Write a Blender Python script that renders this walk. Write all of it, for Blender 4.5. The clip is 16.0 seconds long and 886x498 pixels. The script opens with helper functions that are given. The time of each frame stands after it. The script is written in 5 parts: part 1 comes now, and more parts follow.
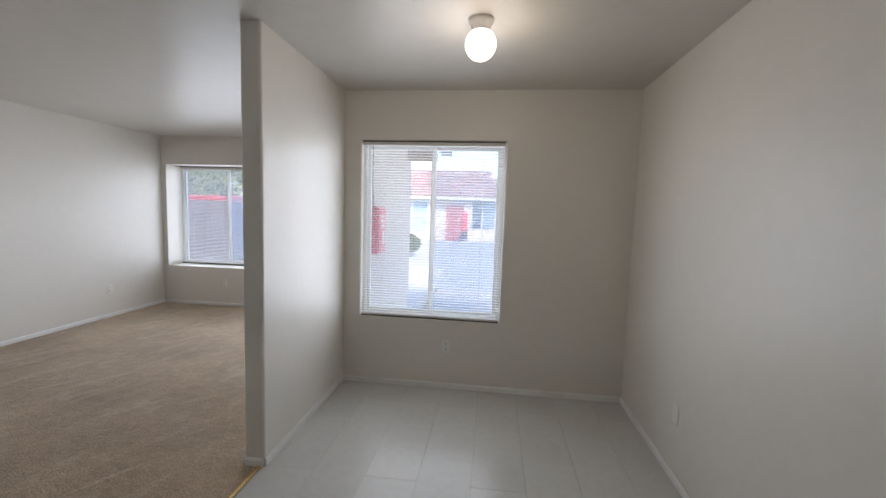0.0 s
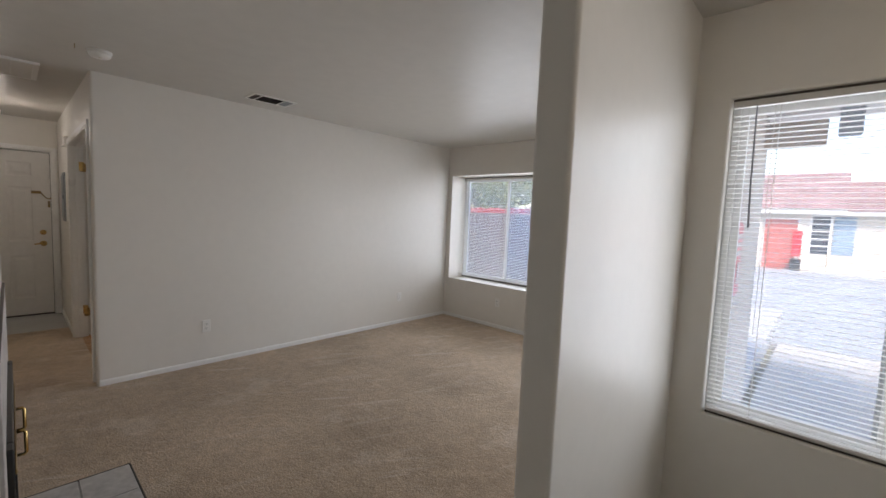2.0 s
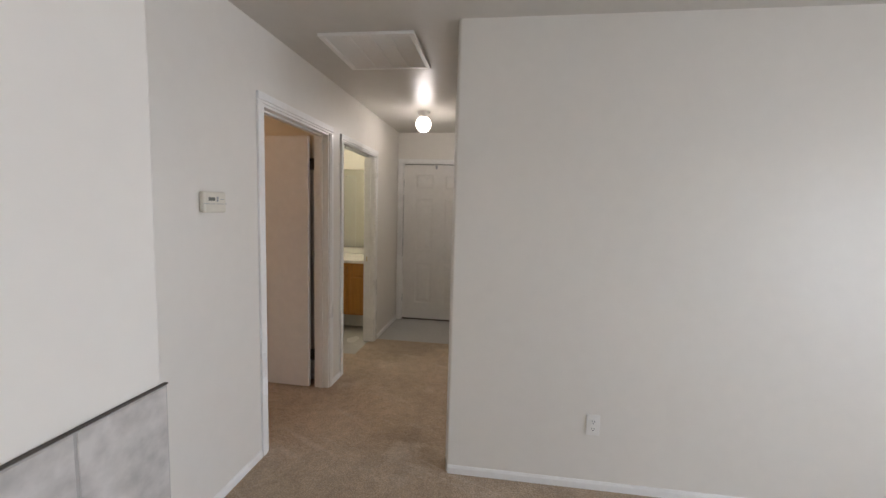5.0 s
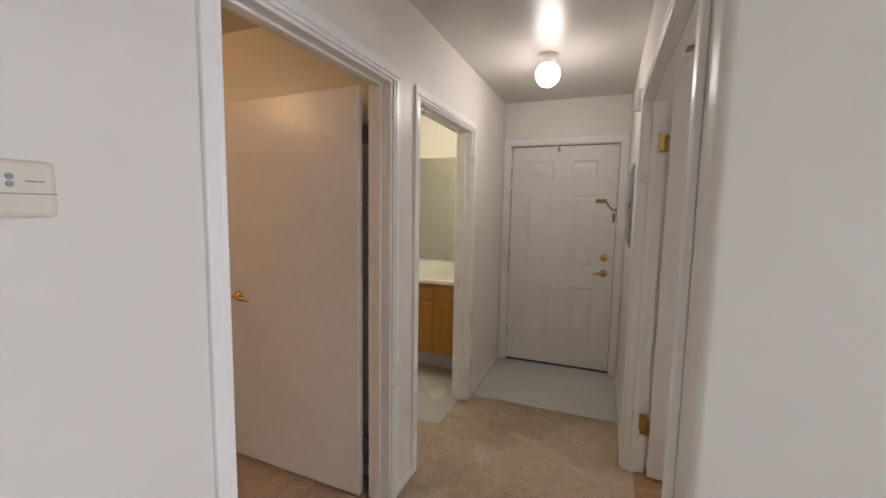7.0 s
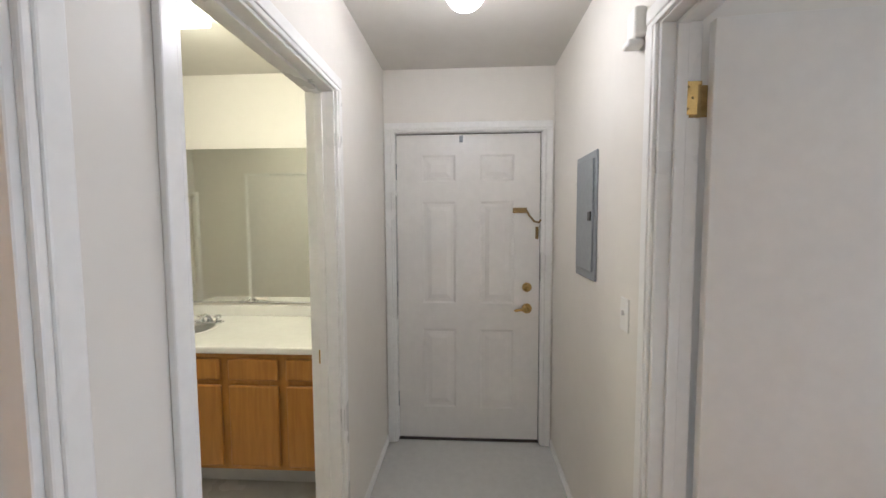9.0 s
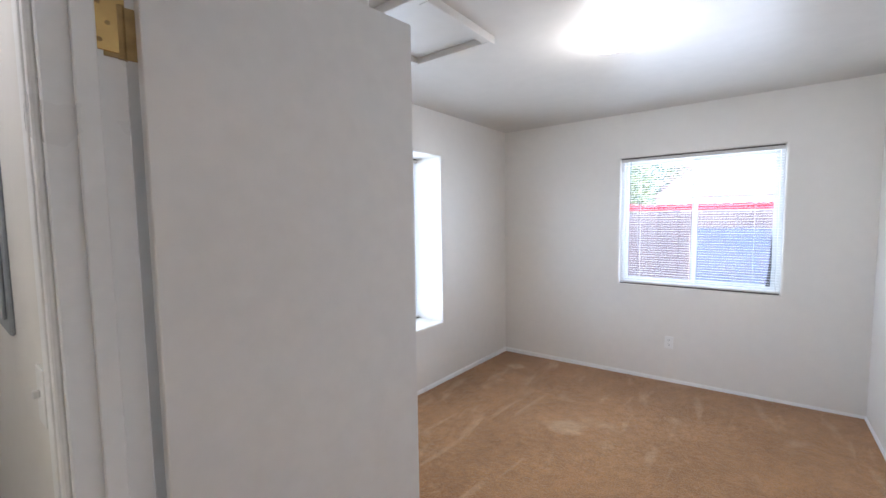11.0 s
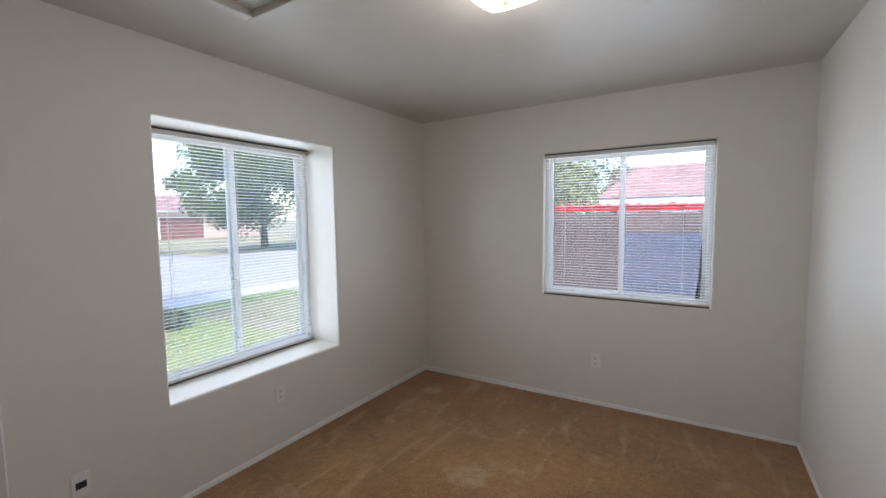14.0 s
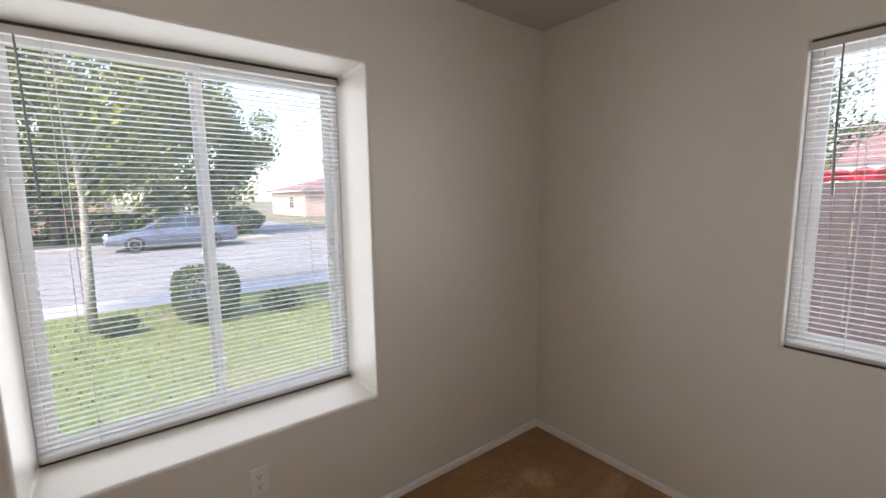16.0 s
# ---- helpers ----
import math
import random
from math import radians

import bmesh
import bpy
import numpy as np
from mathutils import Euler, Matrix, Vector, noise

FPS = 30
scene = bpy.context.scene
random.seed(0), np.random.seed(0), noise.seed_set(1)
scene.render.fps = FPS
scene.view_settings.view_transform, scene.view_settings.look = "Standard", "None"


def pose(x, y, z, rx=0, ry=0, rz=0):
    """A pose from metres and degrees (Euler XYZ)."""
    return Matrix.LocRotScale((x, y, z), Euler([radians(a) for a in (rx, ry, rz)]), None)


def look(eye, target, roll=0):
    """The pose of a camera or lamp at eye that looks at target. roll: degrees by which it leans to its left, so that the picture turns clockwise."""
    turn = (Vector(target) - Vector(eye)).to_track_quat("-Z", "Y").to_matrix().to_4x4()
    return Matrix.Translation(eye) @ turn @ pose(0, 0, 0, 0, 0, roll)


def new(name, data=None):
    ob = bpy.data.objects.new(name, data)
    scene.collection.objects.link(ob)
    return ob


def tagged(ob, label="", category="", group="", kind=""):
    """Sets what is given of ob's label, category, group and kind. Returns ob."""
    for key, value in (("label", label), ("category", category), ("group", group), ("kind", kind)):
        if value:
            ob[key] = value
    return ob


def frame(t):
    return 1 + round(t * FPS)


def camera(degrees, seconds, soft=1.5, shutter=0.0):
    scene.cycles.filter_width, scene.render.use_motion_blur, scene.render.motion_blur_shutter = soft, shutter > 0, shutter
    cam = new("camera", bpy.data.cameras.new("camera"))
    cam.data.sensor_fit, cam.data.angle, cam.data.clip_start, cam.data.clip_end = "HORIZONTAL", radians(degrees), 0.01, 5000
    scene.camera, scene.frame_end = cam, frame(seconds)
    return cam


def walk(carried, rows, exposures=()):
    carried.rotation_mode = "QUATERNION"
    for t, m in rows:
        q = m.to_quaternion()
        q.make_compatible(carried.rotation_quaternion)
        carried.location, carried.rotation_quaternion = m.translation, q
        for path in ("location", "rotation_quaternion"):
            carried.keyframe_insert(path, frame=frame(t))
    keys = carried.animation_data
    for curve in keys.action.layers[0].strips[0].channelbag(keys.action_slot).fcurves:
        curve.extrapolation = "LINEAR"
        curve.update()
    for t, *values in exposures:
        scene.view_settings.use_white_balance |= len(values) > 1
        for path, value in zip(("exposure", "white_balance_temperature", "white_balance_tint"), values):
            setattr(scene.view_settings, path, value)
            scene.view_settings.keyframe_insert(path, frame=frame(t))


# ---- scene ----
cam = camera(94.7, 16.0)
PATH = [
    (0, (0.3, 0.351, 1.482), (0.061, 2.328, 1.298), 1.8),
    (0.5, (0.264, 0.645, 1.485), (-0.176, 2.589, 1.319), 2.2),
    (1, (0.107, 0.918, 1.487), (-0.61, 2.777, 1.319), 2.3),
    (1.5, (-0.171, 1.179, 1.487), (-1.227, 2.869, 1.322), 2.4),
    (2, (-0.423, 1.396, 1.466), (-1.789, 2.847, 1.303), 2.4),
    (2.5, (-0.71, 1.627, 1.473), (-2.359, 2.748, 1.316), 2.1),
    (3, (-1.046, 1.776, 1.47), (-2.877, 2.563, 1.311), 2.1),
    (3.5, (-1.351, 1.913, 1.47), (-3.292, 2.369, 1.31), 2.0),
    (4, (-1.65, 2.041, 1.475), (-3.637, 2.204, 1.318), 1.9),
    (4.5, (-1.95, 2.087, 1.457), (-3.942, 2.037, 1.292), 2.0),
    (4.7, (-2.123, 2.09, 1.474), (-4.11, 1.945, 1.296), 1.9),
    (6.8, (-3.59, 1.707, 1.451), (-5.456, 1.013, 1.255), 0.8),
    (7, (-3.749, 1.675, 1.456), (-5.598, 0.939, 1.259), 1.0),
    (7.5, (-4.1, 1.512, 1.486), (-5.937, 0.747, 1.286), 0.7),
    (8, (-4.413, 1.315, 1.478), (-6.28, 0.62, 1.31), 0.2),
    (8.5, (-4.701, 1.262, 1.473), (-6.638, 0.789, 1.322), -0.2),
    (9, (-4.955, 1.29, 1.48), (-6.947, 1.167, 1.343), -0.3),
    (9.5, (-5.163, 1.366, 1.49), (-7.12, 1.761, 1.374), -0.5),
    (10, (-5.348, 1.519, 1.507), (-7.087, 2.5, 1.388), -0.7),
    (10.2, (-5.372, 1.563, 1.505), (-7.007, 2.709, 1.385), -0.7),
    (12.3, (-5.126, 1.986, 1.462), (-6.009, 3.771, 1.277), -0.7),
    (12.5, (-5.156, 2.054, 1.463), (-6.053, 3.833, 1.289), -0.8),
    (13, (-5.206, 2.23, 1.507), (-6.152, 3.985, 1.354), -0.8),
    (13.5, (-5.204, 2.386, 1.517), (-6.219, 4.103, 1.37), -0.8),
    (14, (-5.234, 2.431, 1.519), (-6.293, 4.121, 1.361), -0.7),
    (14.5, (-5.299, 2.549, 1.502), (-6.427, 4.191, 1.316), -0.7),
    (15, (-5.424, 2.906, 1.478), (-6.655, 4.467, 1.258), -0.9),
    (15.5, (-5.62, 3.35, 1.426), (-6.993, 4.784, 1.182), -0.9),
    (16, (-5.925, 3.769, 1.471), (-7.496, 4.98, 1.218), -0.8),
]
EXPOSURE = [(0.0,2.45,6600,15),(1.5,2.33,6400,17),(2.0,2.24,6900,16),(2.5,2.40,7200,15),(3.5,2.68,7000,13),(4.0,2.80,6900,16),(4.5,2.87,6700,15),(7.0,3.17,6700,17),(9.0,3.70,5950,13),(9.5,3.72,6050,12),(10.2,3.74,5700,14),(12.3,2.74,6050,15),(14.0,2.45,6350,14),(15.0,2.37,6300,14),(15.5,2.29,6350,16),(16.0,2.25,7150,19)]
walk(cam, [(t, look(eye, target, roll)) for t, eye, target, roll in PATH], EXPOSURE)

# ---- place ----
ZC = 2.435            # ceiling height


def env():
    w = bpy.data.worlds.new("sky")
    scene.world = w
    w.use_nodes = True
    nt = w.node_tree
    nt.nodes.clear()
    out, bg, sky = (nt.nodes.new(k) for k in ("ShaderNodeOutputWorld", "ShaderNodeBackground", "ShaderNodeTexSky"))
    sky.sky_type, sky.sun_disc = "NISHITA", False
    sky.sun_elevation, sky.sun_rotation = radians(48), radians(150)
    sky.air_density, sky.dust_density, sky.ozone_density = 1.0, 1.2, 1.4
    bg.inputs["Strength"].default_value = SKY
    nt.links.new(sky.outputs[0], bg.inputs[0])
    nt.links.new(bg.outputs[0], out.inputs[0])
    s = bpy.data.lights.new("sun", "SUN")
    s.energy, s.angle, s.color = SUN, radians(14), (1, 0.97, 0.93)
    # the sun stands in the south-east, so that no beam enters by the north and west windows
    new("sun", s).matrix_world = look((0, 0, 20), (0 - 5 * math.sin(radians(150)), 0 - 5 * math.cos(radians(150)), 20 - 5.6))


def lamp(name, kind, at, energy, color, size=0.1, sizey=None, target=None, spread=180):
    d = bpy.data.lights.new(name, kind)
    d.energy, d.color = energy, color
    if kind == "AREA":
        d.shape, d.size, d.size_y, d.spread = "RECTANGLE", size, sizey or size, radians(spread)
    else:
        d.shadow_soft_size = size
    ob = new(name, d)
    ob.matrix_world = look(at, target) if target else pose(*at)
    return ob


SKY, SUN = 0.115, 1.5
env()
WARM, BULB, TUBE = (1.0, 0.60, 0.28), (0.99, 0.97, 0.95), (1.0, 0.945, 0.70)
DAY = (0.81, 0.905, 1.0)
lamp("bulb_dining", "POINT", (0.20, 2.48, 2.20), 0.62, (1, 0.84, 0.64), 0.07)
lamp("bulb_hall", "POINT", (-6.49, 1.28, 2.20), 0.70, BULB, 0.07)
lamp("bulb_bedroom", "POINT", (-5.93, 3.97, 2.22), 0.88, (1, 0.94, 0.87), 0.14)
lamp("bulb_bath", "POINT", (-6.62, 0.0, 2.28), 1.60, TUBE, 0.10)
lamp("bulb_far_bedroom", "POINT", (-4.35, -0.9, 2.25), 1.7, WARM, 0.09)
# sky light falling in by the four windows: a part behind the blinds, the rest in the recess before them
for nm, at, to, w, h, back, front, dx, dy in (
        ("dining", (-0.206, 3.695, 1.31), (-0.206, 0, 1.31), 1.13, 1.40, 2.15, 1.1, 0, -0.060),
        ("living", (-3.694, 6.119, 1.30), (-3.694, 0, 1.22), 1.46, 1.42, 2.6, 1.3, 0, -0.060),
        ("bedroom", (-5.748, 5.856, 1.437), (-5.748, 0, 1.437), 1.16, 1.12, 1.7, 0.6, 0, -0.055),
        ("bay", (-7.897, 4.04, 1.29), (0, 4.04, 1.29), 1.16, 1.46, 1.8, 0.95, 0.055, 0)):
    lamp("daylight_" + nm, "AREA", at, back, DAY, w, h, to)
    lamp("daylight_front_" + nm, "AREA", (at[0] + dx, at[1] + dy, at[2]), front, DAY, w, h, (to[0], to[1], to[2]), 115 if nm == "living" else 150)
lamp("daylight_entry", "AREA", (-1.732, 5.95, 1.02), 6.2, DAY, 0.86, 1.98, (-1.732, 2.0, -0.6), 165)


# ---- materials ----
def surface(name, color, rough=0.6, var=0.06, scales=(1.3, 40), bump=0.08, grain=220, metal=0.0, spec=0.5, rand=0.0, coat=0.0, second=None, dist=0.002):
    m = bpy.data.materials.new(name)
    m.use_nodes = True
    nt = m.node_tree
    N, L = nt.nodes, nt.links
    p = N["Principled BSDF"]
    p.inputs["Roughness"].default_value = rough
    p.inputs["Metallic"].default_value = metal
    p.inputs["Specular IOR Level"].default_value = spec
    p.inputs["Coat Weight"].default_value = coat
    tc = N.new("ShaderNodeTexCoord")
    src = None
    lo = second or tuple(c * (1 - 2.2 * var) for c in color)
    hi = color if second else tuple(min(1, c * (1 + var)) for c in color)
    big, fine = N.new("ShaderNodeTexNoise"), N.new("ShaderNodeTexNoise")
    big.inputs["Scale"].default_value, fine.inputs["Scale"].default_value = scales
    big.inputs["Detail"].default_value, fine.inputs["Detail"].default_value = 5, 3
    for n in (big, fine):
        L.new(tc.outputs["Object"], n.inputs["Vector"])
    mixf = N.new("ShaderNodeMath")
    mixf.operation = "MULTIPLY_ADD"
    mixf.inputs[1].default_value = 0.45
    L.new(fine.outputs["Fac"], mixf.inputs[0])
    sc = N.new("ShaderNodeMath")
    sc.operation = "MULTIPLY"
    sc.inputs[1].default_value = 0.55
    L.new(big.outputs["Fac"], sc.inputs[0])
    L.new(sc.outputs[0], mixf.inputs[2])
    ramp = N.new("ShaderNodeValToRGB")
    ramp.color_ramp.elements[0].position, ramp.color_ramp.elements[1].position = 0.36, 0.62
    ramp.color_ramp.elements[0].color, ramp.color_ramp.elements[1].color = (*lo, 1), (*hi, 1)
    L.new(mixf.outputs[0], ramp.inputs[0])
    src = ramp.outputs[0]
    if rand:
        oi, hs, mr = N.new("ShaderNodeObjectInfo"), N.new("ShaderNodeHueSaturation"), N.new("ShaderNodeMapRange")
        mr.inputs["To Min"].default_value, mr.inputs["To Max"].default_value = 1 - rand, 1 + rand
        L.new(oi.outputs["Random"], mr.inputs["Value"])
        L.new(mr.outputs[0], hs.inputs["Value"])
        L.new(src, hs.inputs["Color"])
        src = hs.outputs[0]
    L.new(src, p.inputs["Base Color"])
    rr = N.new("ShaderNodeMapRange")
    rr.inputs["To Min"].default_value, rr.inputs["To Max"].default_value = max(0, rough - 0.06), min(1, rough + 0.08)
    L.new(big.outputs["Fac"], rr.inputs["Value"])
    L.new(rr.outputs[0], p.inputs["Roughness"])
    if bump:
        g, b = N.new("ShaderNodeTexNoise"), N.new("ShaderNodeBump")
        g.inputs["Scale"].default_value, g.inputs["Detail"].default_value = grain, 3
        L.new(tc.outputs["Object"], g.inputs["Vector"])
        b.inputs["Strength"].default_value, b.inputs["Distance"].default_value = bump, dist
        L.new(g.outputs["Fac"], b.inputs["Height"])
        L.new(b.outputs[0], p.inputs["Normal"])
    return m


def carpet(name, color, dark, light, turn, lines=0.55):
    """Cut-pile carpet: tufts in relief, trodden patches, streaks of the vacuum cleaner."""
    m = bpy.data.materials.new(name)
    m.use_nodes = True
    N, L = m.node_tree.nodes, m.node_tree.links
    p = N["Principled BSDF"]
    p.inputs["Roughness"].default_value = 0.95
    p.inputs["Specular IOR Level"].default_value = 0.15
    p.inputs["Sheen Weight"].default_value = 0.25
    tc = N.new("ShaderNodeTexCoord")

    def noise_at(scale, detail=4, stretch=None, turn=0):
        n = N.new("ShaderNodeTexNoise")
        n.inputs["Scale"].default_value, n.inputs["Detail"].default_value = scale, detail
        if stretch:
            rot, mp = N.new("ShaderNodeMapping"), N.new("ShaderNodeMapping")
            rot.inputs["Rotation"].default_value, mp.inputs["Scale"].default_value = (0, 0, radians(turn)), stretch
            L.new(tc.outputs["Object"], rot.inputs["Vector"])
            L.new(rot.outputs[0], mp.inputs["Vector"])
            L.new(mp.outputs[0], n.inputs["Vector"])
        else:
            L.new(tc.outputs["Object"], n.inputs["Vector"])
        return n

    def ramp(n, a, b, ca, cb):
        r = N.new("ShaderNodeValToRGB")
        r.color_ramp.elements[0].position, r.color_ramp.elements[1].position = a, b
        r.color_ramp.elements[0].color, r.color_ramp.elements[1].color = (*ca, 1), (*cb, 1)
        L.new(n.outputs["Fac"], r.inputs[0])
        return r.outputs[0]

    def mix(kind, f, a, b):
        x = N.new("ShaderNodeMix")
        x.data_type, x.blend_type = "RGBA", kind
        if isinstance(f, float):
            x.inputs[0].default_value = f
        else:
            L.new(f, x.inputs[0])
        L.new(a, x.inputs[6])
        L.new(b, x.inputs[7])
        return x.outputs[2]

    base = ramp(noise_at(1.4, 5), 0.30, 0.62, dark, color)
    broad = ramp(noise_at(7.0, 3, (1.0, 0.22, 1), turn - 14), 0.60, 0.68, (0, 0, 0), (0.30, 0.30, 0.30))
    thin = ramp(noise_at(13.0, 1.5, (1.0, 0.085, 1), turn), 0.645, 0.725, (0, 0, 0), (lines, lines, lines))
    worn = ramp(noise_at(2.3, 4), 0.61, 0.69, (0, 0, 0), (0.42, 0.42, 0.42))
    streak = mix("LIGHTEN", 1.0, mix("LIGHTEN", 1.0, broad, thin), worn)
    pale = N.new("ShaderNodeRGB")
    pale.outputs[0].default_value = (*light, 1)
    c = mix("MIX", streak, base, pale.outputs[0])
    patch = ramp(noise_at(13, 5), 0.40, 0.62, (0.90, 0.895, 0.89), (1.04, 1.04, 1.04))
    c = mix("MULTIPLY", 1.0, c, patch)
    clump = ramp(noise_at(42, 2), 0.36, 0.60, (0.91, 0.905, 0.90), (1.04, 1.04, 1.04))
    c = mix("MULTIPLY", 1.0, c, clump)
    tuft = ramp(noise_at(130, 3), 0.38, 0.62, (0.62, 0.60, 0.58), (1.14, 1.14, 1.14))
    c = mix("MULTIPLY", 0.7, c, tuft)
    L.new(c, p.inputs["Base Color"])
    h = N.new("ShaderNodeMath")
    h.operation = "ADD"
    L.new(noise_at(130, 3).outputs["Fac"], h.inputs[0])
    L.new(noise_at(30, 3).outputs["Fac"], h.inputs[1])
    b = N.new("ShaderNodeBump")
    b.inputs["Strength"].default_value, b.inputs["Distance"].default_value = 0.85, 0.010
    L.new(h.outputs[0], b.inputs["Height"])
    L.new(b.outputs[0], p.inputs["Normal"])
    return m


def wood(name, light, dark, axis=2):
    m = surface(name, light, 0.38, bump=0.05, coat=0.15)
    N, L = m.node_tree.nodes, m.node_tree.links
    p = N["Principled BSDF"]
    tc, mp, w = N.new("ShaderNodeTexCoord"), N.new("ShaderNodeMapping"), N.new("ShaderNodeTexNoise")
    mp.inputs["Scale"].default_value = (28, 28, 2.2) if axis == 2 else (28, 2.2, 28)
    w.inputs["Scale"].default_value, w.inputs["Detail"].default_value, w.inputs["Distortion"].default_value = 1.4, 5, 0.7
    r = N.new("ShaderNodeValToRGB")
    r.color_ramp.elements[0].position, r.color_ramp.elements[1].position = 0.35, 0.65
    r.color_ramp.elements[0].color, r.color_ramp.elements[1].color = (*dark, 1), (*light, 1)
    L.new(tc.outputs["Object"], mp.inputs[0])
    L.new(mp.outputs[0], w.inputs["Vector"])
    L.new(w.outputs["Fac"], r.inputs[0])
    L.new(r.outputs[0], p.inputs["Base Color"])
    return m


def glow(name, color, strength):
    m = bpy.data.materials.new(name)
    m.use_nodes = True
    p = m.node_tree.nodes["Principled BSDF"]
    p.inputs["Base Color"].default_value = (0.9, 0.9, 0.88, 1)
    p.inputs["Roughness"].default_value = 0.25
    p.inputs["Emission Color"].default_value, p.inputs["Emission Strength"].default_value = (*color, 1), strength
    return m


def clear(name, tint=(1, 1, 1), rough=0.0):
    m = bpy.data.materials.new(name)
    m.use_nodes = True
    p = m.node_tree.nodes["Principled BSDF"]
    p.inputs["Base Color"].default_value = (*tint, 1)
    p.inputs["Transmission Weight"].default_value, p.inputs["Roughness"].default_value, p.inputs["IOR"].default_value = 1, rough, 1.1
    return m


def lets_through(m, color, share):
    """Mixes light-scattering transmission into a material: glare haze on glass, thin vinyl."""
    N, L = m.node_tree.nodes, m.node_tree.links
    mx, t = N.new("ShaderNodeMixShader"), N.new("ShaderNodeBsdfTranslucent")
    t.inputs[0].default_value, mx.inputs[0].default_value = (*color, 1), share
    L.new(N["Principled BSDF"].outputs[0], mx.inputs[1])
    L.new(t.outputs[0], mx.inputs[2])
    L.new(mx.outputs[0], N["Material Output"].inputs[0])
    return m


def gauze(name, color, cover):
    m = bpy.data.materials.new(name)
    m.use_nodes = True
    N, L = m.node_tree.nodes, m.node_tree.links
    N.clear()
    o, mx, t, d = (N.new(k) for k in ("ShaderNodeOutputMaterial", "ShaderNodeMixShader", "ShaderNodeBsdfTransparent", "ShaderNodeBsdfTranslucent"))
    d.inputs[0].default_value, mx.inputs[0].default_value = (*color, 1), cover
    L.new(t.outputs[0], mx.inputs[1])
    L.new(d.outputs[0], mx.inputs[2])
    L.new(mx.outputs[0], o.inputs[0])
    return m


M_WALL = surface("wall paint", (0.80, 0.766, 0.708), 0.38, 0.010, (0.7, 14), 0.10, 95, dist=0.0015)
# ceiling colour is lowered to paint in the weak light up there
M_CEIL = surface("shade-darkened ceiling paint", (0.61, 0.58, 0.53), 0.36, 0.02, (0.6, 9), 0.09, 70, dist=0.0015)
M_TRIM = surface("gloss trim paint", (0.87, 0.86, 0.835), 0.28, 0.02, (2, 30), 0.04, 60)
M_DOOR = surface("door paint", (0.80, 0.775, 0.74), 0.30, 0.02, (1.1, 20), 0.05, 45)
M_CARPET_L = carpet("beige carpet", (0.63, 0.48, 0.337), (0.43, 0.32, 0.215), (0.76, 0.64, 0.52), 30)
M_CARPET_B = carpet("ochre carpet", (0.47, 0.25, 0.10), (0.33, 0.162, 0.056), (0.72, 0.52, 0.33), 4, 0.30)
M_VINYL = surface("pale vinyl tile", (0.64, 0.635, 0.61), 0.25, 0.028, (1.6, 22), 0.03, 30, rand=0.012)
M_SEAM = surface("tile seam dirt", (0.30, 0.28, 0.25), 0.8, 0.3, (2.5, 12))
M_STONE = surface("grey ceramic tile", (0.52, 0.495, 0.47), 0.40, 0.12, (7, 30), 0.06, 60, rand=0.04)
M_GROUT = surface("grout", (0.40, 0.385, 0.365), 0.9)
# dark brown that paints shade onto bars of the white register
M_BAR_SHADE = surface("shade-browned register bar", (0.075, 0.055, 0.045), 0.55, 0.1)
M_DARK = surface("dark trim and shade strip", (0.07, 0.058, 0.048), 0.5)
M_BLACK = surface("black enamelled steel", (0.018, 0.017, 0.016), 0.35, 0.1)
M_SOOT = surface("firebrick soot", (0.05, 0.045, 0.042), 0.9, 0.2)
M_BRASS = surface("polished brass", (0.72, 0.50, 0.20), 0.22, 0.06, metal=1.0, bump=0)
M_OLDBRASS = surface("tarnished brass", (0.40, 0.28, 0.13), 0.38, 0.15, metal=1.0, bump=0)
M_CHROME = surface("chrome", (0.75, 0.76, 0.78), 0.12, 0.02, metal=1.0, bump=0)
M_STEELG = surface("grey painted steel", (0.30, 0.32, 0.335), 0.45, 0.05, bump=0.03)
M_PLASTIC = surface("white plastic", (0.86, 0.845, 0.81), 0.35, 0.015, bump=0)
M_CREAM = surface("cream plastic", (0.74, 0.70, 0.60), 0.4, 0.02, bump=0)
M_LCD = surface("grey display", (0.16, 0.17, 0.14), 0.2, 0.02, bump=0)
M_SLOT = surface("dark slot", (0.03, 0.03, 0.03), 0.7, bump=0)
M_SLAT = lets_through(surface("white blind slat", (0.86, 0.86, 0.85), 0.35, 0.015, bump=0), (0.92, 0.92, 0.91), 0.50)
# rails of the white blinds, greyed to paint in their backlit shade
M_RAIL = surface("shade-darkened blind rail", (0.66, 0.635, 0.60), 0.4, 0.02, bump=0)
M_CORD = surface("white cord", (0.78, 0.77, 0.74), 0.8, bump=0)
M_WAND = surface("grey acrylic wand", (0.30, 0.31, 0.33), 0.3, bump=0)
M_VFRAME = surface("white window vinyl", (0.84, 0.84, 0.83), 0.35, 0.02, bump=0)
# bluish scatter puts the daylight's veiling glare into the panes, weaker in M_GLASS_B
M_GLASS = lets_through(clear("glare-hazed window glass"), (0.80, 0.91, 1.0), 0.17)
M_GLASS_B = lets_through(clear("faintly hazed window glass"), (0.80, 0.91, 1.0), 0.055)
M_SCREEN = gauze("insect screen", (0.42, 0.53, 0.66), 0.30)
M_OAK = wood("honey oak", (0.50, 0.225, 0.045), (0.41, 0.172, 0.032))
M_COUNTER = surface("white cultured marble", (0.90, 0.885, 0.85), 0.16, 0.02, (3, 20), 0)
M_MIRROR = surface("mirror silver", (0.88, 0.90, 0.86), 0.015, 0.0, metal=1.0, bump=0)
